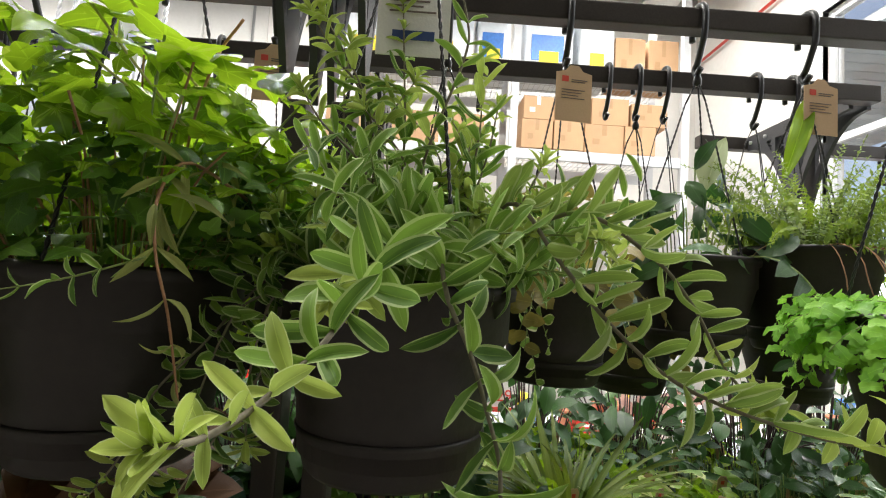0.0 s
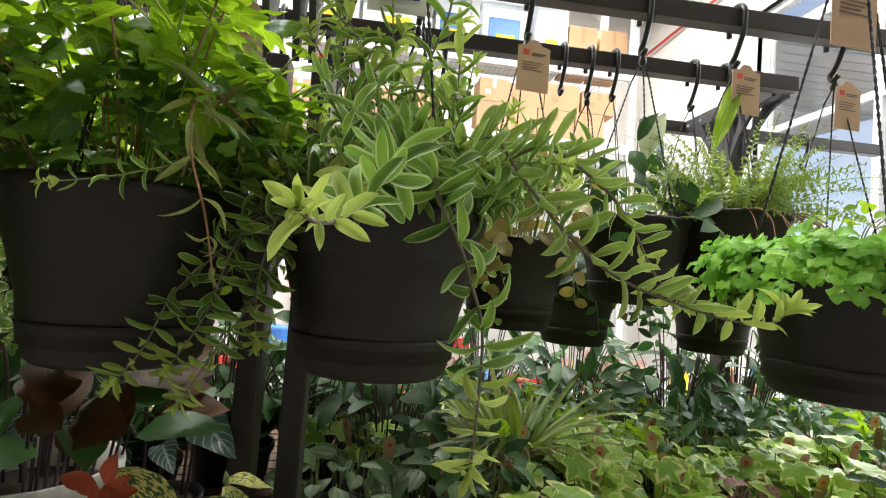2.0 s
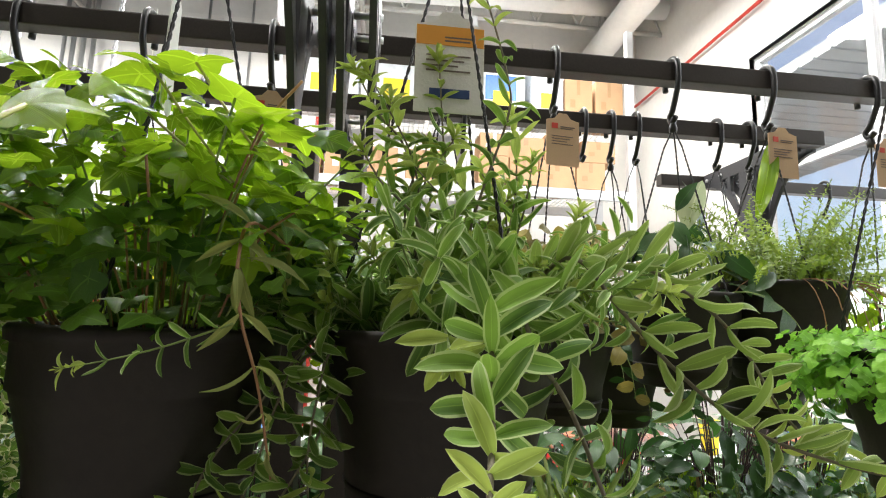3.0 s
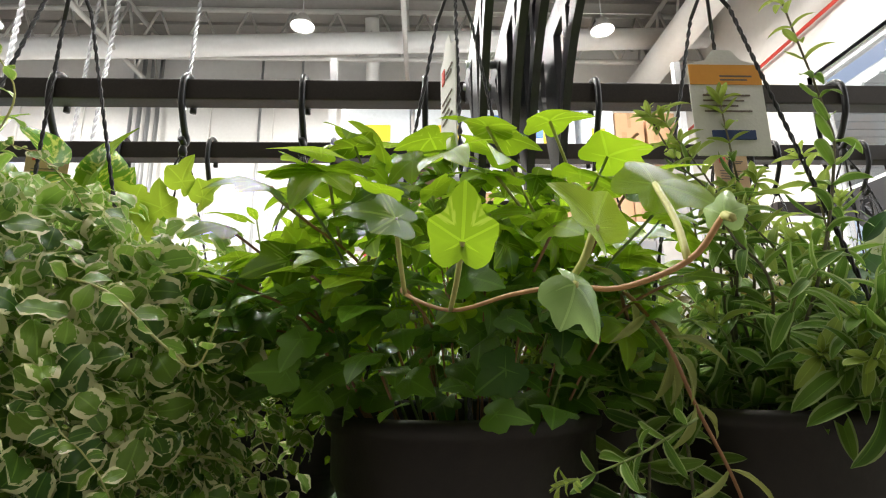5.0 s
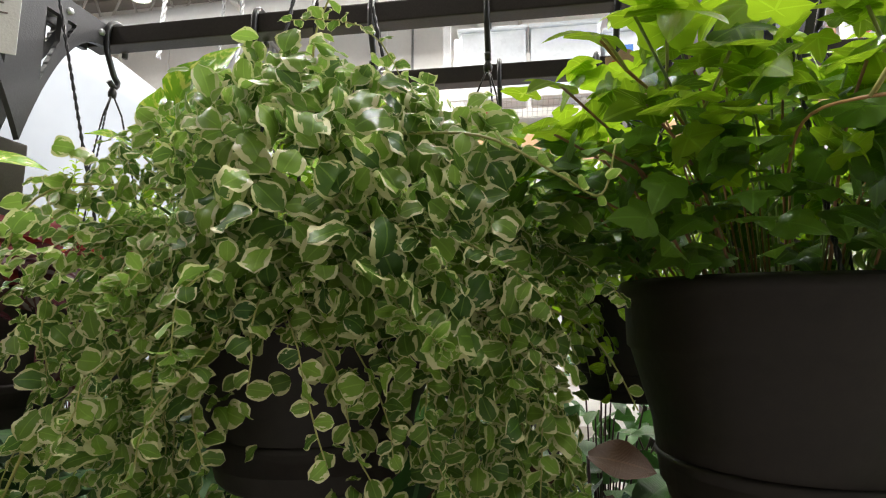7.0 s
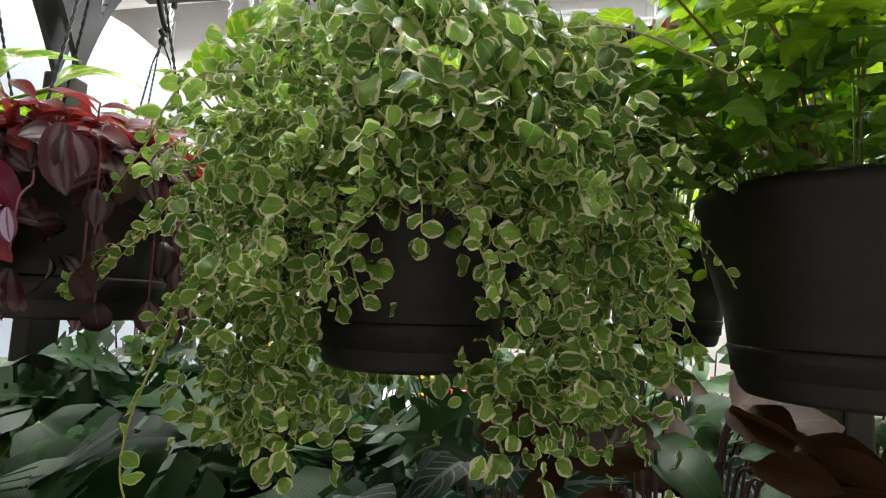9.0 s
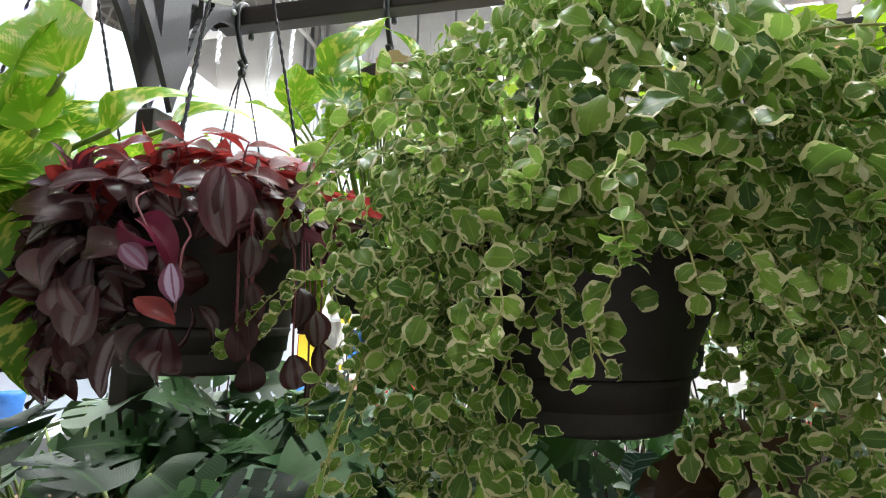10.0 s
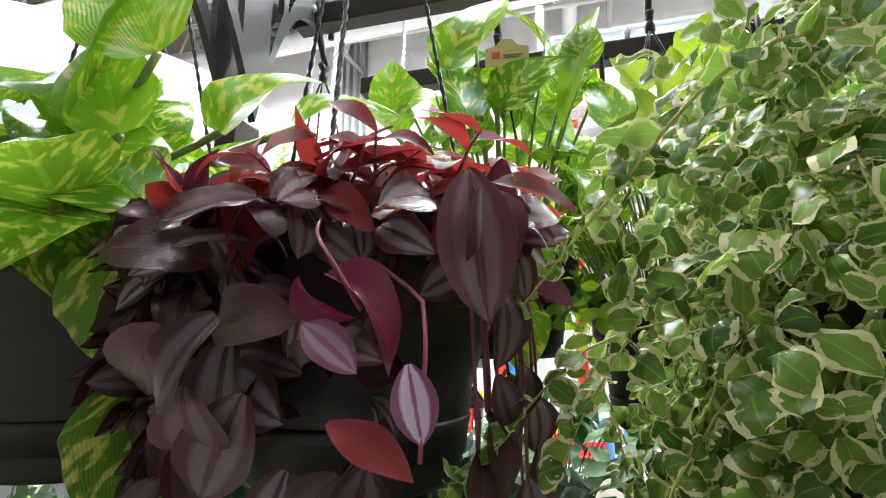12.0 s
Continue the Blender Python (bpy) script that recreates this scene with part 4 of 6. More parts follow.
def crown(pl, cx, cy, z, n, reach, height, kind, size, stem_mat, lean=0.6, low=0.0, thick=0.0016, under=None):
    """Leaves on upright stalks that fan out from the pot."""
    r = pl.r
    for i in range(n):
        w, q = r.uniform(0, 2 * math.pi), math.sqrt(r.random())
        foot = Vector((cx + 0.09 * q * math.cos(w), cy + 0.09 * q * math.sin(w), z - 0.02))
        tip = Vector((cx + reach * q * math.cos(w), cy + reach * q * math.sin(w), z + low + (height - low) * (0.35 + 0.65 * r.random()) * (1 - 0.45 * q * q)))
        mid = (foot + tip) / 2 + Vector((0, 0, 0.04))
        path = smooth_path([foot, mid, tip], 4)
        pl.stem(path, thick, stem_mat)
        d = Vector((math.cos(w) * q + r.gauss(0, 0.35), math.sin(w) * q + r.gauss(0, 0.35) - 0.12, r.uniform(-0.7, 0.5)))
        k = kind if not under or r.random() > under[1] else under[0]
        pl.leaf(k, tip, d, UP + Vector((r.gauss(0, 0.4), -lean + r.gauss(0, 0.35), 0)), size * r.uniform(0.65, 1.15))


def thicket(pl, c, rx, ry, up, down, n, kinds, size, out=0.55, low=-0.2, front=0.0):
    """A dense mound of leaves over a pot. kinds: (height share, leaf kind) from low to high."""
    r = pl.r
    for i in range(n):
        w = r.uniform(0, 2 * math.pi)
        if r.random() < front:
            w = r.uniform(math.pi, 2 * math.pi)
        h = r.uniform(low, 1.0)
        rad = math.sqrt(max(0.02, 1 - h * h)) * r.uniform(0.62, 1.02)
        d3 = Vector((math.cos(w), math.sin(w), 0))
        p = Vector(c) + Vector((rx * rad * d3.x, ry * rad * d3.y, (up if h > 0 else down) * h * r.uniform(0.8, 1.05)))
        kind = [k for lim, k in kinds if h >= lim][-1]
        d = d3 * out + Vector((r.gauss(0, 0.55), r.gauss(0, 0.55), r.gauss(-0.25, 0.45)))
        nrm = d3 * 0.55 + UP * (0.55 + 0.4 * h) + Vector((r.gauss(0, 0.45), r.gauss(0, 0.45) - 0.15, r.gauss(0, 0.25)))
        pl.leaf(kind, p, d, nrm, size * r.uniform(0.6, 1.15))


def leafy_stem(pl, path, kind, size, gap, stem_mat, thick, tip_kind=None, pairs=True, spread=0.9, tip_frac=0.82, taper=0.45, up=UP, roll=None, wild=0.15, lift=0.0, rosette=1.0):
    """A leafy shoot: opposite leaves along a path, smaller and paler at the tip."""
    r = pl.r
    pl.stem(path, [thick * (1 - 0.55 * i / (len(path) - 1)) for i in range(len(path))], stem_mat)
    lens = [0.0]
    for a, b in zip(path, path[1:]):
        lens.append(lens[-1] + (b - a).length)
    total, at, node, turn = lens[-1], gap * 0.6, 0, r.uniform(0, 3)
    while at < total:
        i = max(k for k in range(len(lens)) if lens[k] <= at)
        i = min(i, len(path) - 2)
        f = (at - lens[i]) / max(1e-6, lens[i + 1] - lens[i])
        p = path[i].lerp(path[i + 1], f)
        d = (path[i + 1] - path[i]).normalized()
        s = at / total
        side = d.cross(up)
        if side.length < 0.2:
            side = d.cross(Vector((0, 1, 0)))
        side.normalize()
        other = side.cross(d).normalized()
        if pairs:
            ang = turn + (math.pi / 2 if node % 2 else 0) + r.gauss(0, 0.2)
            angs = (ang, ang + math.pi)
        else:
            angs = ((0.25 if node % 2 else math.pi - 0.25) + r.gauss(0, 0.35),)
        for a in angs:
            radial = side * math.cos(a) + other * math.sin(a)
            dd = d * (1 - spread * 0.62) + radial * spread + Vector((r.gauss(0, wild * 0.6), r.gauss(0, wild * 0.6), r.gauss(lift, 0.12 + wild * 0.3)))
            k = tip_kind if tip_kind and s > tip_frac else kind
            sz = size * (1 - taper * max(0, (s - 0.55) / 0.45)) * r.uniform(0.8, 1.12)
            pl.leaf(k, p, dd, d * 0.75 * (1 - 0.6 * wild) + up * 0.6 + radial * 0.1 + Vector((r.gauss(0, wild * 0.5), r.gauss(-wild * 0.3, wild * 0.5), 0)), sz, roll)
        at += gap * r.uniform(0.85, 1.15) * (1 - 0.45 * max(0, (s - 0.6) / 0.4))
        node += 1
    if tip_kind:
        end, d = path[-1], (path[-1] - path[-2]).normalized()
        for a in range(9):
            radial = Matrix.Rotation(a * 2.4 + 0.4, 3, d) @ d.orthogonal().normalized()
            pl.leaf(tip_kind, end - d * 0.0015 * (9 - a), d * (0.45 + 0.22 * a) + radial + UP * lift, d + UP * 0.3 - radial * 0.3, size * (0.85 - 0.06 * a) * rosette, 0)


# ivy basket
ivy = Plant("ivy_basket", (-0.35, Y_FRONT, 1.28), "glossy bright green ivy in a dark plastic hanging basket", "hanging plant", "front row baskets", 11)
hanging_pot(ivy, -0.355, Y_FRONT, 1.482, 0.122, 0.185, 3, 0.5)
ir = ivy.r
# Low leaves take the darker green that carries the shade, high ones the lit green.
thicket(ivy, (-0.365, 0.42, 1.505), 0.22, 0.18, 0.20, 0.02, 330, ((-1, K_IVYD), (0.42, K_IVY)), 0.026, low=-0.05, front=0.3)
for i in range(190):
    w, q = ir.uniform(0, 2 * math.pi), ir.random() ** 0.5
    foot = Vector((-0.35 + 0.09 * q * math.cos(w), 0.41 + 0.09 * q * math.sin(w), 1.45))
    tip = Vector((-0.36 + 0.22 * q * math.cos(w), 0.40 + 0.18 * q * math.sin(w), 1.53 + 0.20 * ir.random() * (1 - 0.5 * q * q)))
    if i % 3 == 0:
        ivy.stem(smooth_path([foot, (foot + tip) / 2 + Vector((0, 0, 0.03)), tip], 3), 0.0011, STEM_GREEN if i % 2 else STEM_BROWN)
    d = Vector((math.cos(w) * q + ir.gauss(0, 0.4), math.sin(w) * q + ir.gauss(0, 0.4) - 0.25, ir.uniform(-0.45, 0.15)))
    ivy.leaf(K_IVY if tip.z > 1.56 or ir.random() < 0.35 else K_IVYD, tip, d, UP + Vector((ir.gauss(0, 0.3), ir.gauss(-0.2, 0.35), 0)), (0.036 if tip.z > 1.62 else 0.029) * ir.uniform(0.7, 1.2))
for i in range(420):
    w, q = ir.uniform(0, 2 * math.pi), ir.uniform(0.55, 1.0)
    p = Vector((-0.355 + 0.175 * q * math.cos(w), 0.41 + 0.155 * q * math.sin(w), ir.uniform(1.475, 1.60)))
    d = Vector((math.cos(w) + ir.gauss(0, 0.5), math.sin(w) + ir.gauss(0, 0.5), ir.gauss(-0.1, 0.4)))
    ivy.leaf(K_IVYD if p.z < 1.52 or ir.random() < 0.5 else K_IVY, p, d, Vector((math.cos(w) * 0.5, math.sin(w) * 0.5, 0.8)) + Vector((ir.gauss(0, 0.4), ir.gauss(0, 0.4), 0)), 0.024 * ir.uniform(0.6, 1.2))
for pts, thick in (([(-0.375, 0.32, 1.53), (-0.395, 0.25, 1.553), (-0.395, 0.190, 1.543), (-0.373, 0.165, 1.532), (-0.350, 0.135, 1.535), (-0.336, 0.105, 1.534), (-0.322, 0.090, 1.531), (-0.306, 0.075, 1.537), (-0.300, 0.064, 1.548)], 0.0010),
                   ([(-0.40, 0.38, 1.50), (-0.43, 0.34, 1.58), (-0.48, 0.31, 1.62), (-0.50, 0.30, 1.64)], 0.0014),
                   ([(-0.30, 0.40, 1.50), (-0.27, 0.36, 1.60), (-0.24, 0.33, 1.66), (-0.21, 0.31, 1.69)], 0.0014)):
    ivy.stem(smooth_path(pts, 5), thick, STEM_TAN)
for foot, p, d, n, size, k in (((-0.373, 0.165, 1.532), (-0.370, 0.125, 1.555), (0.05, -0.25, 0.75), (0.05, -0.85, 0.35), 0.029, K_IVY),
                               ((-0.395, 0.190, 1.543), (-0.398, 0.150, 1.572), (-0.8, -0.2, 0.25), (0, -0.75, 0.6), 0.028, K_IVY),
                               ((-0.336, 0.105, 1.534), (-0.338, 0.062, 1.544), (-0.5, -0.1, 0.75), (0.25, -0.8, 0.5), 0.021, K_YOUNG),
                               ((-0.336, 0.105, 1.534), (-0.341, 0.075, 1.530), (0.55, -0.1, -0.55), (-0.1, -0.75, 0.6), 0.020, K_PALE),
                               ((-0.306, 0.075, 1.537), (-0.297, 0.110, 1.574), (0.5, 0.1, 0.25), (0, -0.7, 0.6), 0.034, K_IVY),
                               ((-0.300, 0.064, 1.548), (-0.300, 0.064, 1.548), (0.1, -0.1, 1.0), (-0.5, -0.8, 0.2), 0.011, K_PALE),
                               ((-0.48, 0.31, 1.62), (-0.50, 0.29, 1.637), (-0.6, -0.3, 0.2), (-0.1, -0.5, 0.85), 0.046, K_IVY),
                               ((-0.45, 0.33, 1.60), (-0.455, 0.295, 1.642), (-0.1, -0.5, 0.25), (0, -0.5, 0.85), 0.044, K_IVY),
                               ((-0.43, 0.34, 1.58), (-0.42, 0.28, 1.615), (-0.3, -0.6, 0.1), (0, -0.4, 0.9), 0.044, K_IVY),
                               ((-0.24, 0.33, 1.66), (-0.23, 0.26, 1.635), (0.45, -0.5, 0.1), (0.1, -0.5, 0.85), 0.048, K_IVY),
                               ((-0.27, 0.36, 1.60), (-0.335, 0.30, 1.690), (-0.3, -0.6, 0.1), (0.1, -0.45, 0.9), 0.046, K_IVY),
                               ((-0.25, 0.34, 1.63), (-0.29, 0.28, 1.685), (0.2, -0.6, 0.1), (0, -0.45, 0.9), 0.044, K_IVY),
                               ((-0.27, 0.36, 1.60), (-0.33, 0.29, 1.645), (-0.4, -0.5, 0.05), (0, -0.4, 0.9), 0.046, K_IVY)):
    ivy.stem(smooth_path([foot, Vector(foot).lerp(Vector(p), 0.5) + Vector((0, -0.004, -0.002)), p], 3), 0.0013, STEM_PALE)
    ivy.leaf(k, p, d, n, size * 0.86, 0)
tag_card(ivy.root, (-0.365, 0.395, 1.70), -1.35, 0.055, 0.15, WHITE_TAG)
ivy.done(300, move=lambda p: p + Vector((-0.005, 0, 0.016)))

# velvet-leaved basket with long arching shoots
velvet = Plant("velvet_vine_basket", (-0.06, Y_FRONT, 1.28), "fuzzy pale-edged trailing vine in a dark plastic hanging basket", "hanging plant", "front row baskets", 23)
hanging_pot(velvet, -0.07, Y_FRONT, 1.484, 0.122, 0.185, 3, 1.0)
SHOOTS = (
    [(-0.06, 0.40, 1.46), (-0.046, 0.30, 1.515), (-0.055, 0.19, 1.478), (-0.068, 0.115, 1.440), (-0.080, 0.060, 1.420), (-0.088, 0.025, 1.414), (-0.094, 0.002, 1.417)],
    [(-0.03, 0.38, 1.46), (-0.025, 0.27, 1.505), (-0.014, 0.22, 1.456), (0.001, 0.20, 1.424), (0.013, 0.19, 1.389), (0.022, 0.18, 1.353), (0.020, 0.17, 1.295), (0.018, 0.17, 1.25)],
    [(0.00, 0.40, 1.47), (0.035, 0.30, 1.535), (0.072, 0.27, 1.489), (0.107, 0.25, 1.443), (0.15, 0.23, 1.405), (0.216, 0.22, 1.382), (0.282, 0.22, 1.372), (0.314, 0.22, 1.388)],
    [(0.02, 0.40, 1.48), (0.085, 0.30, 1.53), (0.145, 0.28, 1.50), (0.178, 0.27, 1.461), (0.201, 0.26, 1.412), (0.226, 0.25, 1.384)],
    [(-0.05, 0.42, 1.46), (-0.041, 0.35, 1.569), (-0.007, 0.35, 1.68), (-0.007, 0.35, 1.724), (-0.031, 0.34, 1.797), (-0.048, 0.33, 1.835)],
    [(-0.07, 0.42, 1.46), (-0.062, 0.40, 1.60), (-0.068, 0.40, 1.697), (-0.074, 0.40, 1.77)],
    [(-0.08, 0.42, 1.46), (-0.10, 0.38, 1.631), (-0.137, 0.38, 1.689), (-0.165, 0.37, 1.735)],
    [(-0.07, 0.40, 1.47), (-0.09, 0.34, 1.56), (-0.13, 0.32, 1.60), (-0.15, 0.31, 1.63)],
    [(-0.02, 0.42, 1.47), (0.02, 0.40, 1.58), (0.035, 0.40, 1.66)],
    [(0.00, 0.42, 1.47), (0.06, 0.40, 1.55), (0.085, 0.39, 1.60)],
    [(-0.10, 0.42, 1.47), (-0.17, 0.38, 1.47), (-0.23, 0.35, 1.395), (-0.259, 0.33, 1.354), (-0.276, 0.32, 1.304), (-0.294, 0.30, 1.27)],
    [(-0.12, 0.40, 1.46), (-0.19, 0.36, 1.44), (-0.21, 0.34, 1.40), (-0.225, 0.33, 1.34), (-0.255, 0.32, 1.28)],
    [(-0.12, 0.42, 1.47), (-0.165, 0.36, 1.45), (-0.175, 0.34, 1.41), (-0.18, 0.335, 1.36), (-0.175, 0.33, 1.31)],
    [(-0.10, 0.40, 1.46), (-0.15, 0.36, 1.42), (-0.18, 0.34, 1.36), (-0.215, 0.33, 1.30), (-0.24, 0.32, 1.25)],
)
for i, pts in enumerate(SHOOTS):
    small = i >= 10
    leafy_stem(velvet, smooth_path(pts, 6), K_FUZU if i in (2, 3) else K_FUZ, 0.042 if small else (0.050 if i < 4 else 0.040), 0.017 if small else (0.0175 if i < 4 else 0.022), STEM_GREY, 0.0022 if i < 4 else 0.0017, K_TIP, spread=0.85 if i < 4 else 0.9, lift=0.5 if i < 4 else 0.25, taper=0.72 if i == 0 else 0.5, rosette=0.62 if i == 0 else 0.8)
for i in range(13):
    x0, y0 = velvet.r.uniform(-0.17, 0.06), velvet.r.uniform(0.33, 0.50)
    foot = Vector((-0.06 + 0.4 * (x0 + 0.06), 0.42, 1.455))
    top = Vector((x0 + velvet.r.uniform(-0.04, 0.02), y0, velvet.r.uniform(1.55, 1.74)))
    leafy_stem(velvet, smooth_path([foot, (foot + top) / 2 + Vector((velvet.r.uniform(-0.05, 0.05), -0.02, 0.02)), top], 6), K_FUZ, 0.050, 0.024, STEM_GREY, 0.0016, K_TIP, tip_frac=0.7, spread=0.95, lift=0.0, rosette=0.6)
for i in range(80):
    w = velvet.r.uniform(0, 2 * math.pi)
    d = Vector((math.cos(w), math.sin(w) - 0.15, velvet.r.uniform(0.7, 2.2)))
    path = arc((-0.06 + 0.06 * math.cos(w), 0.42 + 0.06 * math.sin(w), 1.45), d, velvet.r.uniform(0.08, 0.21), 8, 5.5, velvet.r, 0.06)
    leafy_stem(velvet, path, K_FUZ, 0.050, 0.024, STEM_GREEN, 0.0016, K_TIP if velvet.r.random() < 0.35 else None, rosette=0.6)
sprig = smooth_path([(-0.20, 0.37, 1.53), (-0.231, 0.30, 1.552), (-0.228, 0.25, 1.518), (-0.219, 0.235, 1.475), (-0.203, 0.23, 1.43), (-0.19, 0.23, 1.37)], 5)
leafy_stem(velvet, sprig, K_DRY, 0.044, 0.034, STEM_BROWN, 0.0018, None, spread=0.7)
leafy_stem(velvet, smooth_path([(-0.222, 0.23, 1.47), (-0.258, 0.218, 1.455), (-0.288, 0.21, 1.446), (-0.315, 0.202, 1.44)], 5), K_FUZ, 0.021, 0.016, STEM_GREEN, 0.0009, K_TIP, spread=0.8, rosette=0.5)
velvet.leaf(K_DRY, (-0.222, 0.25, 1.517), (0.95, 0.1, -0.12), (0, -0.6, 0.8), 0.05, 0)
velvet.leaf(K_DRY, (-0.226, 0.25, 1.51), (0.25, -0.1, -1), (0, -1, 0.2), 0.045, 0)
tag_card(velvet.root, (-0.073, 0.405, 1.727), 0.0, 0.078, 0.12, WHITE_TAG, ORANGE, False)
part("tag_band", boxes("tag_band", [(-0.095, 0.4028, 1.744, -0.050, 0.4042, 1.754)], BLUE_INK), velvet.root)
velvet.done(300, move=lambda p: p + Vector((-0.012, 0, 0.022)))

# variegated creeping fig basket
fig = Plant("creeping_fig_basket", (-0.71, Y_FRONT, 1.26), "variegated creeping fig spilling over a dark hanging basket", "hanging plant", "front row baskets", 37)
FX, FZ = -0.735, 1.445
hanging_pot(fig, FX - 0.03, Y_FRONT, FZ + 0.012, 0.122, 0.15, 3, 0.2)
fr = fig.r
for i in range(4200):
    w, h = fr.uniform(0, 2 * math.pi), fr.uniform(-1.0, 1.0)
    if i % 2:
        w = fr.uniform(math.pi, 2 * math.pi)
    wide = math.sqrt(max(0.03, 1 - max(0.0, h) ** 2)) * (1 - 0.12 * max(0.0, -h)) * (1 + 0.09 * math.sin(5 * w + 3 * h) + 0.06 * math.sin(11 * w - 7 * h))
    rad = wide * fr.uniform(0.62, 1.04)
    d3 = Vector((math.cos(w), math.sin(w), 0))
    p = Vector((FX + 0.255 * rad * d3.x, 0.41 + 0.235 * rad * d3.y, 1.465 + (0.215 if h > 0 else 0.235) * h * fr.uniform(0.85, 1.05)))
    if p.y < 0.42 and ((p.x - FX - 0.03) / 0.09) ** 2 + ((p.z - 1.37) / 0.065) ** 2 < 1 and fr.random() < (0.75 if abs(p.x - FX - 0.03) < 0.03 else 0.35):
        continue
    if Vector((p.x - FX, p.y - Y_FRONT)).length < 0.135 and p.z < FZ:
        continue
    d = d3 * 0.45 + Vector((fr.gauss(0, 0.6), fr.gauss(0, 0.5), fr.gauss(-0.35, 0.5)))
    nrm = d3 * 0.7 + UP * (0.55 + 0.35 * h) + Vector((fr.gauss(0, 0.5), fr.gauss(0, 0.5) - 0.1, fr.gauss(0, 0.3)))
    fig.leaf(K_FIGY if h > 0.55 and fr.random() < 0.5 else K_FIG, p, d, nrm, (0.0235 if p.x > FX - 0.03 and p.z > 1.43 and p.y < 0.36 else 0.0165 if p.y < 0.36 else 0.0205) * fr.uniform(0.6, 1.2))
for i in range(120):
    w = fr.uniform(0, 2 * math.pi)
    if i % 3 == 0:
        w = fr.uniform(math.pi, 2 * math.pi)
    q = fr.uniform(0.02, 0.10)
    rise = fr.uniform(0.4, 2.4)
    d = Vector((math.cos(w), math.sin(w), rise))
    long = fr.uniform(0.24, 0.46) if rise < 1.1 else fr.uniform(0.20, 0.42)
    if -0.25 < math.cos(w) < 0.45 and math.sin(w) < 0:
        long *= 0.64
    if math.cos(w) > 0.45:
        long *= 0.78
    if math.cos(w) < -0.4:
        long *= 0.8
    path = arc((FX + q * math.cos(w), Y_FRONT + q * math.sin(w), FZ - 0.005), d, long, 16, 9.0, fr, 0.2)
    for p in path:
        out = Vector((p.x - FX, p.y - Y_FRONT, 0))
        if p.z < FZ and out.length < 0.135:
            out = out.normalized() * 0.135 if out.length > 1e-3 else Vector((0, -0.135, 0))
            p.x, p.y = FX + out.x, Y_FRONT + out.y
        if p.y < 0.15:
            p.y = 0.15 + 0.25 * (p.y - 0.15)
    leafy_stem(fig, path, K_FIG, 0.0165, 0.0118, STEM_PALE, 0.001, K_FIGY if fr.random() < 0.5 else None, pairs=False, spread=0.95, taper=0.3, tip_frac=0.85, wild=1.0)
for pts in ([(-0.64, 0.30, 1.58), (-0.56, 0.24, 1.56), (-0.51, 0.21, 1.525), (-0.488, 0.207, 1.513), (-0.478, 0.21, 1.545)],
            [(-0.72, 0.36, 1.62), (-0.71, 0.33, 1.68), (-0.69, 0.32, 1.73), (-0.71, 0.31, 1.77)],
            [(-0.80, 0.30, 1.54), (-0.90, 0.24, 1.535), (-0.97, 0.27, 1.48), (-1.01, 0.28, 1.44)],
            [(-0.90, 0.25, 1.36), (-0.93, 0.23, 1.26), (-0.92, 0.22, 1.21), (-0.87, 0.215, 1.19)],
            [(-0.55, 0.30, 1.46), (-0.495, 0.34, 1.44), (-0.47, 0.33, 1.41), (-0.455, 0.32, 1.378)]):
    leafy_stem(fig, smooth_path(pts, 6), K_FIGY, 0.019, 0.016, STEM_PALE, 0.0012, None, pairs=False, spread=0.9, taper=0.5)
X_IN, X_BELOW, Z_TOP, Z_POT = (-0.718, -0.674), (-0.754, -0.656), 1.41, 1.35


def parted(x, z):
    """The gap in the hanging curtain: narrow before the pot, wider below it."""
    wide = X_IN if z > Z_POT else X_BELOW
    wave = 0.018 * math.sin(z * 61) + 0.008 * math.sin(z * 143)
    return z < Z_TOP + 0.02 * math.sin(x * 70) and wide[0] + wave < x < wide[1] + wave


fig.leaves = [q for q in fig.leaves if not parted(q[2].translation.x, q[2].translation.z)]
for name, (mat, runs) in list(fig.runs.items()):
    cut = []
    for path, r in runs:
        n = next((i for i, p in enumerate(path) if parted(p[0], p[2])), len(path))
        if n == len(path):
            cut.append((path, r))
        elif n > 2:
            cut.append((path[:n], r[:n] if isinstance(r, list) else r))
    fig.runs[name] = (mat, cut)


def fig_rest(p):
    """The mound narrows upwards and to the back on the side of the purple vine."""
    dx, k = p.x + 0.735, 1.0
    if dx < 0:
        k = 0.88 - 0.20 * min(1, max(0, (p.y - 0.30) / 0.10)) - 0.22 * min(1, max(0, (p.z - 1.52) / 0.15))
    return Vector((-0.765 + dx * k, p.y if p.y > 0.29 else 0.29 + (p.y - 0.29) * 0.72, p.z + 0.012))


fig.done(300, move=fig_rest)

# purple wandering basket
wander = Plant("purple_wandering_vine_basket", (-1.22, Y_FRONT, 1.26), "purple striped wandering vine in a dark hanging basket", "hanging plant", "front row baskets", 41)
TX, TY, TZ = -1.225, 0.40, 1.492
WANDER_X = TX + 0.075
hanging_pot(wander, WANDER_X, Y_FRONT, TZ + 0.012, 0.108, 0.165, 3, 0.75)
tr = wander.r
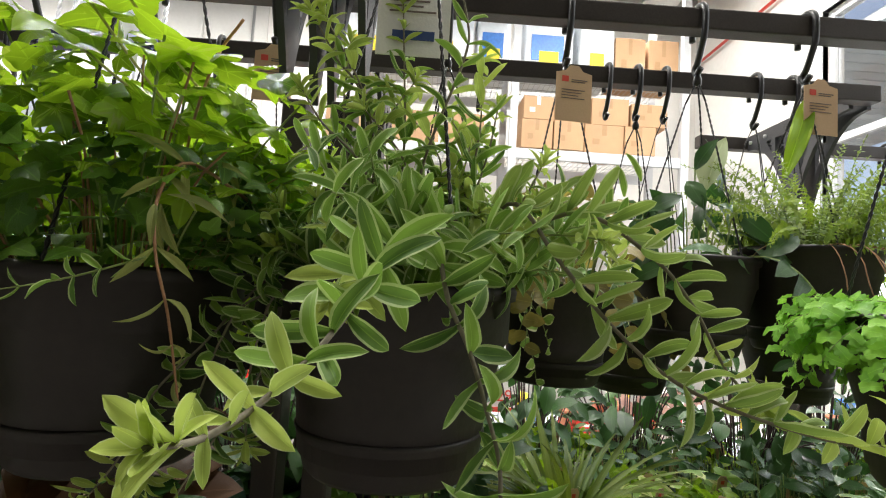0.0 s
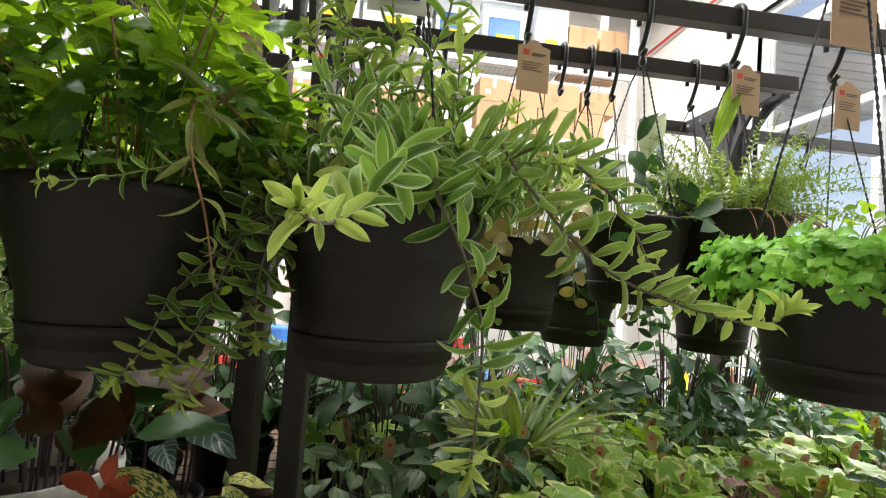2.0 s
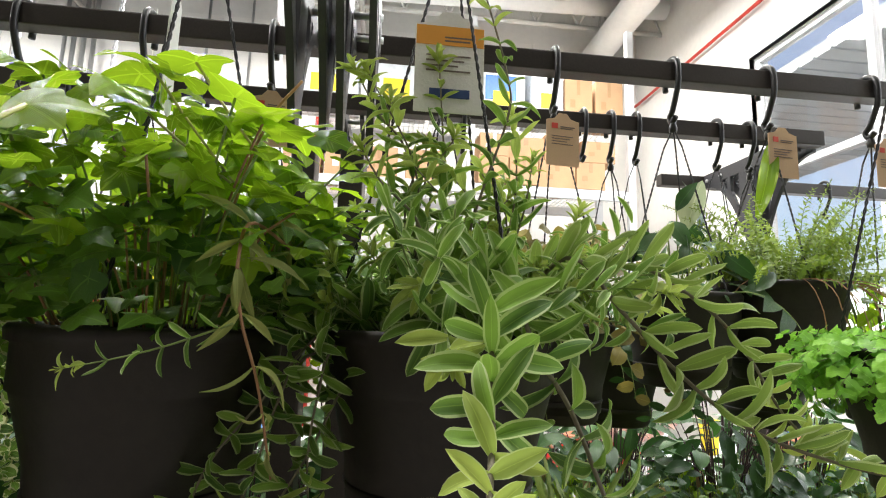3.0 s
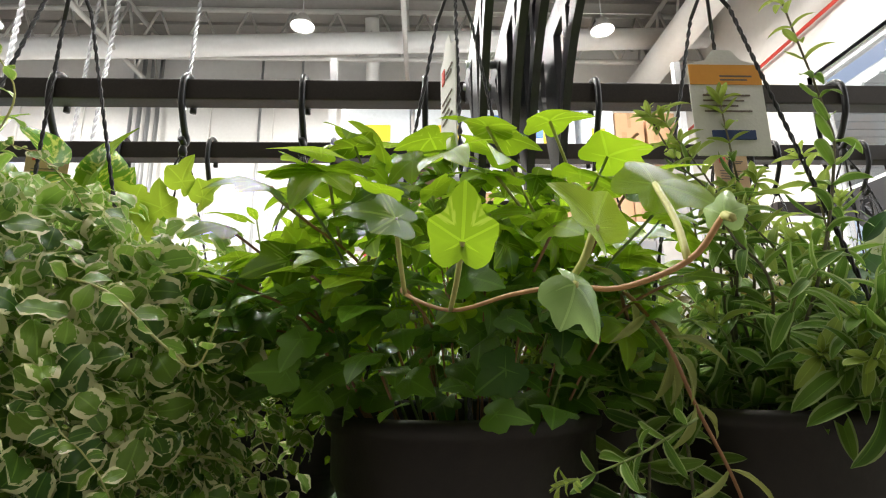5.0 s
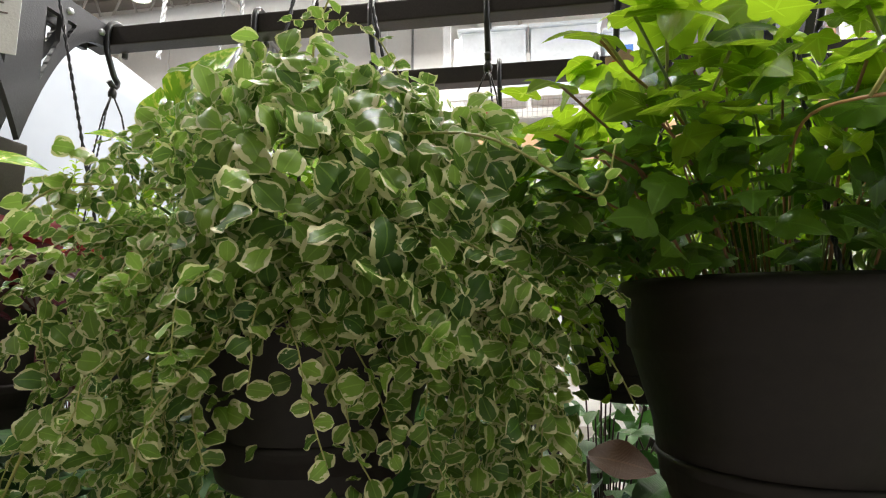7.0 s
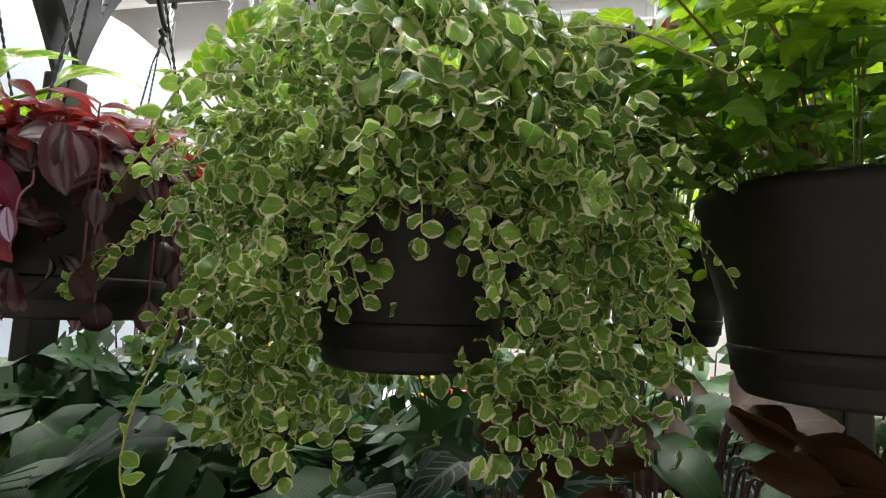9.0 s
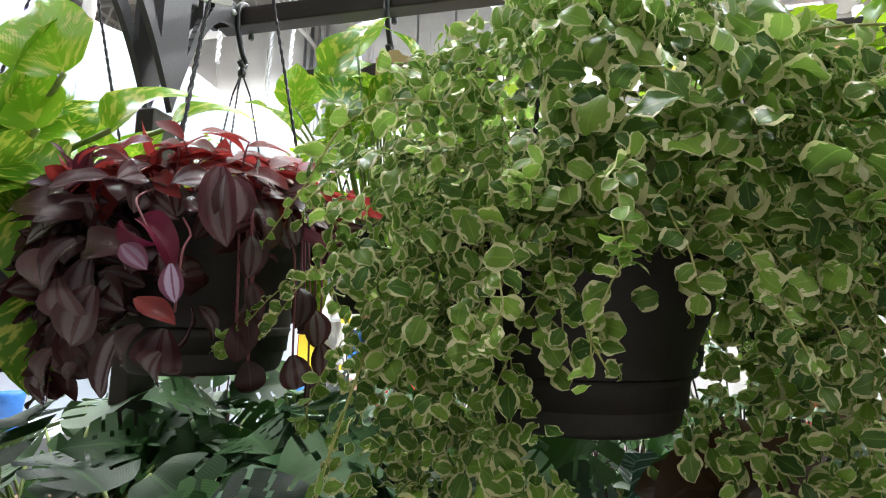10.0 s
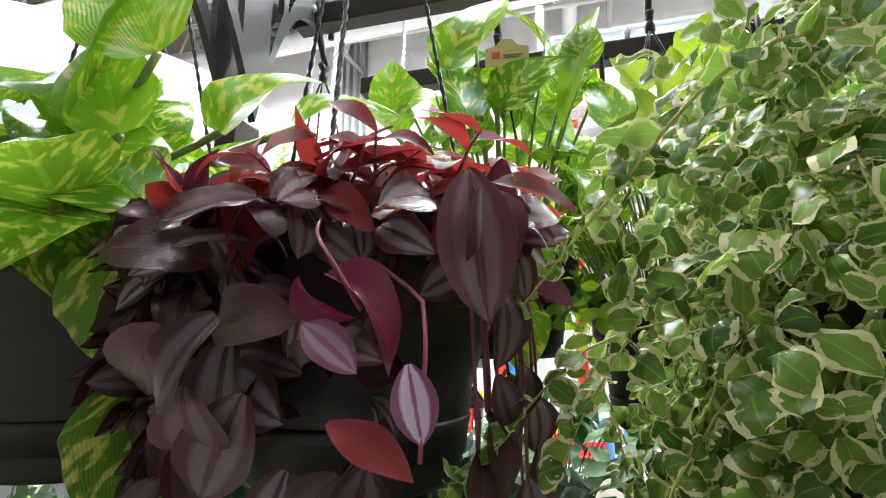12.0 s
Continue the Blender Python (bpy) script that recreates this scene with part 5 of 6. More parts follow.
for i in range(30):
    w = tr.uniform(math.pi * 0.2, math.pi * 2.0)
    if i % 2:
        w = tr.uniform(math.pi * 0.95, math.pi * 1.45)
    long = tr.uniform(0.15, 0.27) if math.cos(w) < 0.1 else tr.uniform(0.10, 0.17)
    d = Vector((math.cos(w), math.sin(w), tr.uniform(0.1, 0.8)))
    path = arc((TX + 0.07 * math.cos(w), TY + 0.07 * math.sin(w), TZ), d, long, 12, 12.0, tr, 0.14)
    for p in path:
        out = Vector((p.x - TX, p.y - Y_FRONT, 0))
        if p.z < TZ and out.length < 0.14:
            out = out.normalized() * 0.14 if out.length > 1e-3 else Vector((0, -0.14, 0))
            p.x, p.y = TX + out.x, Y_FRONT + out.y
    leafy_stem(wander, path, K_WAN, 0.048, 0.022, STEM_PURPLE, 0.0013, None, pairs=False, spread=0.8, taper=0.2, wild=0.9)
for i in range(70):
    w, q = tr.uniform(0, 2 * math.pi), tr.random() ** 0.5
    foot = Vector((TX + 0.13 * q * math.cos(w), TY + 0.13 * q * math.sin(w), TZ + 0.01))
    path = arc(foot, (math.cos(w) * 0.8, math.sin(w) * 0.8, 1.6), tr.uniform(0.05, 0.13), 6, 9, tr, 0.05)
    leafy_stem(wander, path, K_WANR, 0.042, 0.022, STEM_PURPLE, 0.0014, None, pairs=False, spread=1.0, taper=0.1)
for p, d, n, size, k in (((-1.095, 0.148, 1.432), (0.75, -0.1, -0.5), (0.15, -0.85, 0.55), 0.028, K_WANP), ((-1.050, 0.147, 1.418), (0.2, -0.1, -0.9), (0.25, -0.95, 0.3), 0.028, K_WANP),
                         ((-1.088, 0.155, 1.450), (0.95, 0.0, -0.35), (0.3, -0.55, 0.8), 0.052, K_MAG), ((-1.148, 0.15, 1.408), (0.1, -0.1, -1), (0.15, -1, 0.2), 0.044, K_WAN),
                         ((-1.10, 0.155, 1.45), (0.35, -0.1, -0.7), (-0.5, -0.8, 0.2), 0.032, K_MAG), ((-1.00, 0.19, 1.492), (0.1, -0.1, -0.9), (0.1, -1.0, 0.2), 0.060, K_WAN),
                         ((-0.985, 0.19, 1.485), (0.4, 0.0, -0.9), (0.6, -0.7, 0.2), 0.045, K_WAN), ((-1.13, 0.14, 1.435), (-0.5, -0.2, -0.5), (0.1, -0.9, 0.6), 0.050, K_WAN),
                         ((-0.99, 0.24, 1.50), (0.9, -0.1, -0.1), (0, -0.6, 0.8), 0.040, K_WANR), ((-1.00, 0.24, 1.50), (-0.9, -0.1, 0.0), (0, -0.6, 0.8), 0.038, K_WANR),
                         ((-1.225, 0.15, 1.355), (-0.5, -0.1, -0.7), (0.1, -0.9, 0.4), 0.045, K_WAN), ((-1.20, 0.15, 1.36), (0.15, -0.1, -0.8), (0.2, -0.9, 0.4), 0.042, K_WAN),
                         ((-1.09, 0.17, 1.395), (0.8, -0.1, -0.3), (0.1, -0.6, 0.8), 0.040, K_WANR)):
    wander.leaf(k, Vector(p) - Vector((0.06, 0, 0)), d, n, size, 0)
wander.stem(smooth_path([(-1.175, 0.24, 1.485), (-1.157, 0.17, 1.468), (-1.143, 0.154, 1.452), (-1.133, 0.152, 1.437)], 4), 0.0009, STEM_PURPLE)
wander.stem(smooth_path([(-1.145, 0.24, 1.46), (-1.105, 0.17, 1.435), (-1.095, 0.152, 1.419), (-1.100, 0.153, 1.385)], 4), 0.0009, STEM_PURPLE)
tag_card(wander.root, (TX + 0.055, 0.40, 1.755), 0.6, 0.055, 0.12, WHITE_TAG)
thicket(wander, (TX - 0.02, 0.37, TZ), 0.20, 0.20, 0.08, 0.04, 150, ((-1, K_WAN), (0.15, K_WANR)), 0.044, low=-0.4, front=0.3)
thicket(wander, (TX - 0.03, 0.36, TZ - 0.03), 0.15, 0.18, 0.06, 0.10, 110, ((-1, K_WAN),), 0.046, low=-0.9, front=0.5)
for i in range(34):
    p = Vector((TX + tr.uniform(-0.14, 0.09), tr.uniform(0.17, 0.24), TZ - tr.uniform(0.0, 0.16)))
    wander.leaf(K_WAN, p, (tr.gauss(0, 0.5), -0.15, -0.8), (0.2 + tr.gauss(0, 0.3), -0.8, tr.uniform(0.2, 0.7)), 0.048 * tr.uniform(0.6, 1.15), None)
for i in range(12):
    p = Vector((TX + tr.uniform(0.12, 0.19), tr.uniform(0.25, 0.42), TZ - tr.uniform(0.0, 0.17)))
    wander.leaf(K_WAN, p, (0.3, -0.15, -0.8), (0.7, -0.6, 0.3), 0.042 * tr.uniform(0.7, 1.1), None)
    wander.stem(smooth_path([(TX + 0.11, p.y, TZ + 0.01), (p.x - 0.01, p.y, (p.z + TZ) / 2 + 0.02), p], 3), 0.0011, STEM_PURPLE)
def drawn_in(p):
    """Foliage that hugs the pot: what hangs out far or stands up tall is drawn in."""
    dx = p.x - TX
    x = max(dx, -0.085 + (dx + 0.085) * 0.22) if dx < -0.085 else min(dx, 0.11 + (dx - 0.11) * 0.35) if dx > 0.11 else dx
    y = p.y if p.y > 0.30 else 0.30 + (p.y - 0.30) * 0.5
    z = p.z if p.z < TZ else TZ + (p.z - TZ) * 0.34
    if dx < -0.02:
        r = math.hypot(x, y - Y_FRONT)
        if r > 0.125:
            k = (0.125 + (r - 0.125) * 0.25) / r
            x, y = x * k, Y_FRONT + (y - Y_FRONT) * k
    return Vector((x + WANDER_X, y, z + 0.012))


wander.done(300, move=drawn_in)


def pothos_at(x, y, z, n, reach, height, seed, group, spear=False, big=1.0, extra=(), drape=5):
    pl = Plant("pothos_basket", (x, y, z - 0.18), "golden pothos with yellow-marbled heart leaves in a hanging basket", "hanging plant", group, seed)
    hanging_pot(pl, x, y, z, 0.125, 0.155, 3, 0.3 + seed)
    crown(pl, x, y, z, n // 2, reach, height * 0.7, K_POTH, 0.10 * big, STEM_GREEN, 0.55, thick=0.0026)
    thicket(pl, (x, y, z + 0.01), reach * 0.9, reach * 0.85, height * 0.7, 0.04, int(n * 1.5), ((-1, K_POTH),), 0.10 * big, low=-0.3 if drape > 1 else 0.25)
    for i in range(n // 2):
        w, q = pl.r.uniform(0, 2 * math.pi), pl.r.random() ** 0.5
        foot = Vector((x + 0.08 * q * math.cos(w), y + 0.08 * q * math.sin(w), z))
        p = Vector((x + reach * 0.85 * q * math.cos(w), y + reach * 0.85 * q * math.sin(w), z + height * pl.r.uniform(0.4, 0.72)))
        pl.stem(smooth_path([foot, (foot + p) / 2 + Vector((0, 0, 0.03)), p], 3), 0.0028, STEM_GREEN)
        pl.leaf(K_POTH, p, (pl.r.gauss(0, 0.4), pl.r.gauss(0, 0.3), 1.0), (pl.r.gauss(0.2, 0.5), -1.0, 0.3), 0.125 * big * pl.r.uniform(0.7, 1.1))
    for i in range(drape):
        w = pl.r.uniform(math.pi * 1.05, math.pi * 1.95)
        path = arc((x + 0.11 * math.cos(w), y + 0.11 * math.sin(w), z + 0.01), (math.cos(w), math.sin(w), 0.3), 0.14, 6, 16)
        pl.stem(path, 0.0024, STEM_GREEN)
        pl.leaf(K_POTH, path[-1], (math.cos(w) * 0.3, math.sin(w) * 0.3, -0.9), (math.cos(w), math.sin(w), 0.4), 0.095, 0)
    for p, d, n, size in extra:
        pl.stem(smooth_path([(x + 0.4 * (p[0] - x), y - 0.02, z), (Vector(p) + Vector((x, y, z))) / 2 + Vector((0, -0.02, 0.02)), p], 4), 0.0032, STEM_GREEN)
        pl.leaf(K_POTH, p, d, n, size, 0)
    if spear:
        pl.leaf(K_SPEAR, (x + 0.11, y - 0.09, z + 0.19), (0.18, -0.05, 0.95), (-0.2, -0.9, 0.1), 0.26, 0)
        pl.leaf(K_SPEAR, (x + 0.13, y - 0.08, z + 0.10), (0.45, 0, 0.75), (-0.3, -0.8, 0.4), 0.20, 0)
    pl.done(120)
    return pl


pothos_at(-1.400, Y_FRONT, 1.490, 40, 0.17, 0.17, 3, "front row baskets", big=1.05, drape=1, extra=(
    ((-1.261, 0.318, 1.635), (-0.5, -0.05, 0.85), (0.25, -0.95, 0.25), 0.127), ((-1.245, 0.301, 1.521), (-0.75, -0.1, 0.65), (0.45, -0.75, 0.5), 0.102),
    ((-1.269, 0.305, 1.492), (0.3, -0.05, -0.95), (0.15, -1.0, 0.123), 0.102), ((-1.233, 0.352, 1.586), (0.45, 0.0, 0.8), (-0.2, -0.9, 0.35), 0.107),
    ((-1.201, 0.403, 1.607), (0.6, 0.1, 0.6), (-0.3, -0.7, 0.6), 0.098), ((-1.329, 0.318, 1.615), (-0.7, -0.1, 0.4), (0.2, -0.7, 0.7), 0.098),
    ((-1.297, 0.327, 1.582), (-0.2, -0.2, 0.8), (0.3, -0.9, 0.2), 0.098)))
tag_card(pothos_at(-1.12, Y_BACK, 1.56, 58, 0.23, 0.46, 5, "second row baskets", True).root, (-1.10, 0.875, 1.83), 0.12, 0.075, 0.115)

# lime green moss fern basket
lime = Plant("lime_moss_fern_basket", (0.55, Y_FRONT, 1.28), "bright lime green mossy fern in a dark hanging basket", "hanging plant", "front row baskets", 53)
hanging_pot(lime, 0.55, Y_FRONT, 1.480, 0.12, 0.185, 3, 0.1)
for i in range(190):
    w, q = lime.r.uniform(0, 2 * math.pi), lime.r.random() ** 0.5
    rise = lime.r.uniform(0.3, 1.5)
    path = arc((0.55 + 0.09 * q * math.cos(w), Y_FRONT + 0.09 * q * math.sin(w), 1.463), (math.cos(w), math.sin(w), rise), lime.r.uniform(0.06, 0.135), 6, 14, lime.r, 0.08)
    leafy_stem(lime, path, K_LIME, 0.026, 0.011, STEM_GREEN, 0.0009, None, pairs=False, spread=0.8, taper=0.2)
tag_card(lime.root, (0.53, 0.40, 1.76), 0.1, 0.075, 0.115)
lime.done(200)

# ---- second row of hanging baskets ----
fern = Plant("sword_fern_basket", (0.72, Y_BACK, 1.42), "feathery green fern in a dark plastic hanging basket", "hanging plant", "second row baskets", 61)
hanging_pot(fern, 0.72, Y_BACK, 1.600, 0.13, 0.20, 3, 0.3)
for i in range(170):
    w = fern.r.uniform(0, 2 * math.pi)
    path = arc((0.72 + 0.05 * math.cos(w), Y_BACK + 0.05 * math.sin(w), 1.585), (math.cos(w), math.sin(w), fern.r.uniform(0.5, 3.2)), fern.r.uniform(0.13, 0.29), 12, 4.5, fern.r, 0.05)
    leafy_stem(fern, path, K_PINNA, 0.019, 0.0085, STEM_GREEN, 0.001, None, pairs=True, spread=1.0, taper=0.7, roll=0)
for i in range(14):
    w = fern.r.uniform(math.pi, 2 * math.pi)
    fern.stem(arc((0.72 + 0.12 * math.cos(w), Y_BACK + 0.12 * math.sin(w), 1.605), (math.cos(w), math.sin(w), 0.2), fern.r.uniform(0.1, 0.24), 8, 14, fern.r, 0.12), 0.001, STEM_BROWN)
fern.leaf(K_SPEAR, (0.63, 0.84, 1.735), (0.32, 0.0, 0.9), (-0.3, -0.9, 0.2), 0.24, 0)
tag_card(fern.root, (0.725, 0.87, 1.835), 0.1, 0.075, 0.115)
fern.done(120)


def mixed_basket(name, x, y, z, label, kind, size, n, reach, height, seed, stem=None, tag=True, extra=None, hook=True):
    pl = Plant(name, (x, y, z - 0.18), label, "hanging plant", "second row baskets", seed)
    hanging_pot(pl, x, y, z, 0.12, 0.185, 3, seed * 0.7, hook=hook)
    crown(pl, x, y, z, n // 2, reach, height, kind, size, stem or STEM_GREEN, 0.5)
    thicket(pl, (x, y, z + 0.01), reach * 0.9, reach * 0.9, height * 0.75, 0.05, int(n * 1.3), ((-1, kind),), size)
    for i in range(n // 6):
        w = pl.r.uniform(0, 2 * math.pi)
        path = arc((x + 0.1 * math.cos(w), y + 0.1 * math.sin(w), z), (math.cos(w), math.sin(w), 0.5), pl.r.uniform(0.12, 0.25), 8, 12, pl.r, 0.06)
        leafy_stem(pl, path, kind, size, size * 0.7, stem or STEM_GREEN, 0.0012, None, pairs=False)
    for leaf_kind, p, d, nn, s in extra or ():
        pl.leaf(leaf_kind, p, d, nn, s, 0)
    if tag:
        tag_card(pl.root, (x + 0.01, y - 0.03, 1.83), 0.12, 0.075, 0.115)
    return pl.done(110)


mixed_basket("bronze_leaf_basket", 0.215, Y_BACK, 1.50, "bronze and lime leaved trailing plant in a hanging basket", K_BRONZE, 0.045, 90, 0.17, 0.25, 71,
             extra=[(K_FUZ, (0.215 + 0.03 * i, 0.80, 1.58 + 0.03 * i), (0.4 - 0.2 * i, -0.3, 0.8), (0, -0.8, 0.5), 0.06) for i in range(5)])
mixed_basket("peace_lily_basket", 0.49, Y_BACK, 1.57, "dark leaved plant with one pale upturned leaf, in a hanging basket", K_DARK, 0.09, 26, 0.13, 0.20, 73,
             tag=False, extra=[(K_WHITE, (0.50, 0.88, 1.71), (0.1, -0.2, 0.95), (-0.8, -0.6, 0.1), 0.115), (K_DARK, (0.53, 0.89, 1.71), (0.15, 0.1, 0.95), (0.6, -0.7, 0.1), 0.13)])
mixed_basket("green_vine_basket", -0.03, Y_BACK, 1.50, "pale green variegated trailing plant in a hanging basket", K_FIGY, 0.034, 140, 0.19, 0.26, 75, tag=False)
mixed_basket("green_vine_basket", -0.384, Y_BACK, 1.50, "small-leaved green trailing plant in a hanging basket", K_OVAL, 0.036, 200, 0.21, 0.28, 77, tag=True)
mixed_basket("green_vine_basket", -0.63, Y_BACK, 1.49, "small-leaved green trailing plant in a hanging basket", K_OVAL, 0.038, 230, 0.22, 0.32, 79, tag=False)
mixed_basket("lobed_vine_basket", -0.865, Y_BACK, 1.49, "green trailing plant with pale lobed top leaves in a hanging basket", K_OVAL, 0.036, 190, 0.20, 0.30, 81, tag=False, extra=[(K_YOUNG, (-0.85 + dx, 0.82, 1.80 + dz), (dx * 8, -0.3, 0.5), (0.1, -0.9, 0.3), 0.052) for dx, dz in ((0, 0), (0.07, 0.02), (0.03, 0.05), (-0.05, 0.01), (-0.03, -0.05))])
twig = Plant("twiggy_herb_basket", (-1.47, Y_BACK, 1.32), "thin upright green twigs in a hanging basket", "hanging plant", "second row baskets", 83)
hanging_pot(twig, -1.47, Y_BACK, 1.50, 0.115, 0.18, 3, 0.9)
for i in range(14):
    w = twig.r.uniform(0, 2 * math.pi)
    path = arc((-1.47 + 0.05 * math.cos(w), Y_BACK + 0.05 * math.sin(w), 1.49), (0.25 * math.cos(w), 0.25 * math.sin(w), 1), twig.r.uniform(0.14, 0.36), 10, 0.6, twig.r, 0.05)
    leafy_stem(twig, path, K_OVAL, 0.028, 0.022, STEM_GREEN, 0.0013, None, pairs=True, spread=0.7)
twig.done(200)
for x, seed in ((0.48, 91), (0.90, 93)):
    mixed_basket("dark_vine_basket", x, 1.205, 1.44, "dark green trailing plant in a hanging basket", K_DARK, 0.06, 120, 0.19, 0.12, seed, tag=False)
for x, seed in ((0.98, 85), (1.45, 87)):
    mixed_basket("green_vine_basket", x, Y_BACK, 1.50, "small-leaved green trailing plant in a hanging basket", K_OVAL, 0.045, 70, 0.18, 0.18, seed)
mixed_basket("green_vine_basket", 1.06, Y_FRONT, 1.45, "small-leaved green trailing plant in a hanging basket", K_BRONZE, 0.040, 60, 0.17, 0.16, 89)

# ---- plants on the bench ----
BENCH = 0.885


def small_pot(pl, x, y, r=0.052, h=0.085, material=None):
    prof = [(r * 0.2, 0.002), (r * 0.76, 0.0), (r * 0.95, h * 0.82), (r * 1.03, h * 0.83), (r * 1.05, h), (r * 0.97, h), (r * 0.93, h * 0.8)]
    part("pot", lathe("pot", prof, material or BLACK, 20), pl.root, offset=Matrix.Translation((x, y, BENCH)))
    verts = [(0, 0, h * 0.88)] + [(r * 0.95 * math.cos(2 * math.pi * k / 14), r * 0.95 * math.sin(2 * math.pi * k / 14), h * 0.84) for k in range(14)]
    part("soil", mesh_of("soil", verts, [(0, 1 + k, 1 + (k + 1) % 14) for k in range(14)], SOIL), pl.root, offset=Matrix.Translation((x, y, BENCH)))


def stick_label(pl, x, y, z, turn):
    m = Matrix.Translation((x, y, z)) @ Matrix.Rotation(turn, 4, "Z") @ Matrix.Rotation(0.25, 4, "X")
    bm = bmesh.new()
    pts = [(-0.005, -0.10), (0.005, -0.10), (0.012, 0.0), (0.012, 0.022), (0.007, 0.031), (-0.007, 0.031), (-0.012, 0.022), (-0.012, 0.0)]
    f = bm.faces.new([bm.verts.new((a, 0, b)) for a, b in pts])
    got = bmesh.ops.extrude_face_region(bm, geom=[f])
    bmesh.ops.translate(bm, verts=[v for v in got["geom"] if isinstance(v, bmesh.types.BMVert)], vec=(0, 0.001, 0))
    lab = part("stick_label", from_bm("stick_label", bm, TAG), pl.root, "kraft paper stick label with a red mark", offset=m)
    mark = new("printed_mark", boxes("printed_mark", [(-0.004, -0.0008, 0.010, 0.004, -0.0002, 0.019)], RED_INK))
    mark.parent = lab


def bench_plant(name, label, kind, size, n, reach, height, seed, labelled=True, stem=None, r=0.052, h=0.085, pot=None, lean=0.5):
    """One potted plant at the bench's origin, to be copied."""
    pl = Plant(name, (0, 0, BENCH), label, "potted plant", "plants on the bench", seed)
    small_pot(pl, 0, 0, r, h, pot)
    crown(pl, 0, 0, BENCH + h, n, reach, height, kind, size, stem or STEM_GREEN, lean, thick=0.0013)
    if labelled:
        stick_label(pl, 0.030, -0.040, BENCH + h + 0.080, 0.3 * seed % 1.0 - 0.5)
    return pl.done(12)


IVYS = [bench_plant("variegated_ivy", "pale variegated ivy in a small black pot", K_LIVY, 0.062, 20, 0.10, 0.13, 101 + i, i != 1) for i in range(3)]
PINKS = [bench_plant("polka_dot_plant", "pink freckled plant in a small black pot", K_PINK, 0.048, 30, 0.085, 0.085, 111 + i, i == 0) for i in range(2)]
ZEBS = [bench_plant("silver_inch_plant", "silver striped green plant in a small black pot", K_ZEB, 0.068, 24, 0.11, 0.10, 121 + i, i == 0) for i in range(2)]
DARKS = [bench_plant("dark_foliage_plant", "dark green bushy plant in a small black pot", K_DARK, 0.055, 44, 0.12, 0.16, 131 + i, i == 0) for i in range(2)]
GREENS = [bench_plant("green_foliage_plant", "mid green ivy in a small black pot", K_IVY, 0.038, 34, 0.11, 0.11, 141 + i, True) for i in range(1)]
rp = random.Random(9)
first = set()


def set_down(options, x, y):
    src = rp.choice(options)
    m = Matrix.Translation((x, y, BENCH)) @ Matrix.Rotation(rp.uniform(-0.7, 0.7), 4, "Z")
    if src.name in first:
        copy_thing(src, m)
    else:
        first.add(src.name)
        src.matrix_basis = m


for iy, y in enumerate((0.50, 0.60, 0.80, 0.90, 1.03, 1.17, 1.31, 1.45, 1.60)):
    x = -0.12 + 0.06 * (iy % 2)
    while x < 2.2:
        xx, yy = x + rp.uniform(-0.02, 0.02), y + rp.uniform(-0.015, 0.015)
        clear = abs(yy - 0.71) > 0.09 or min(abs(xx + 0.205), abs(xx + 0.29), abs(xx - 1.45)) > 0.1
        if clear:
            if y < 0.6:
                kinds = ZEBS if x < 0.02 else (PINKS if (0.12 < x < 0.34 or 0.5 < x < 0.62) and iy == 0 else IVYS if rp.random() < 0.55 else ZEBS + PINKS)
            elif y < 1.0:
                kinds = ZEBS if x < 0.1 else IVYS + IVYS[:1] + ZEBS + PINKS + DARKS[:1]
            elif y < 1.2:
                kinds = GREENS[:1] + DARKS + IVYS[:1]
            else:
                kinds = DARKS + DARKS + GREENS[:1]
            set_down(kinds, xx, yy)
        x += 0.155 if y < 1.0 else 0.18

strap = Plant("spider_grass_plant", (0.28, 1.02, BENCH), "yellow-green grassy plant on the bench", "potted plant", "", 151)
small_pot(strap, 0.28, 1.02, 0.07, 0.12)
for i in range(90):
    w = strap.r.uniform(0, 2 * math.pi)
    strap.leaf(K_STRAP, (0.28 + 0.03 * math.cos(w), 1.02 + 0.03 * math.sin(w), BENCH + 0.11), (math.cos(w), math.sin(w), strap.r.uniform(0.4, 2.5)), UP - Vector((0, 0.3, 0)), strap.r.uniform(0.18, 0.33))
strap.done(90)

# broad split leaves under the wandering vine
for i, (x, y, kind, n, hh) in enumerate(((-1.48, 0.50, K_SPLIT, 32, 0.26), (-1.24, 0.50, K_SPLIT, 32, 0.22), (-1.16, 0.80, K_SPLITB, 16, 0.27), (-1.70, 0.80, K_SPLIT, 18, 0.28), (-1.02, 0.52, K_SPLIT, 22, 0.17), (-1.42, 0.80, K_SPLIT, 26, 0.27), (-0.94, 0.82, K_SPLIT, 20, 0.16), (-1.30, 1.02, K_SPLIT, 26, 0.28))):
    pl = Plant("split_leaf_plant", (x, y, BENCH), "broad cut-leaved climber in a black pot on the bench" if kind is K_SPLIT else "blue-green cut-leaved climber in a black pot on the bench", "potted plant", "split-leaf plants", 161 + i)
    small_pot(pl, x, y, 0.075, 0.12)
    crown(pl, x, y, BENCH + 0.12, n, 0.21, hh, kind, 0.20, STEM_GREEN, 0.55, thick=0.003)
    pl.done(40)
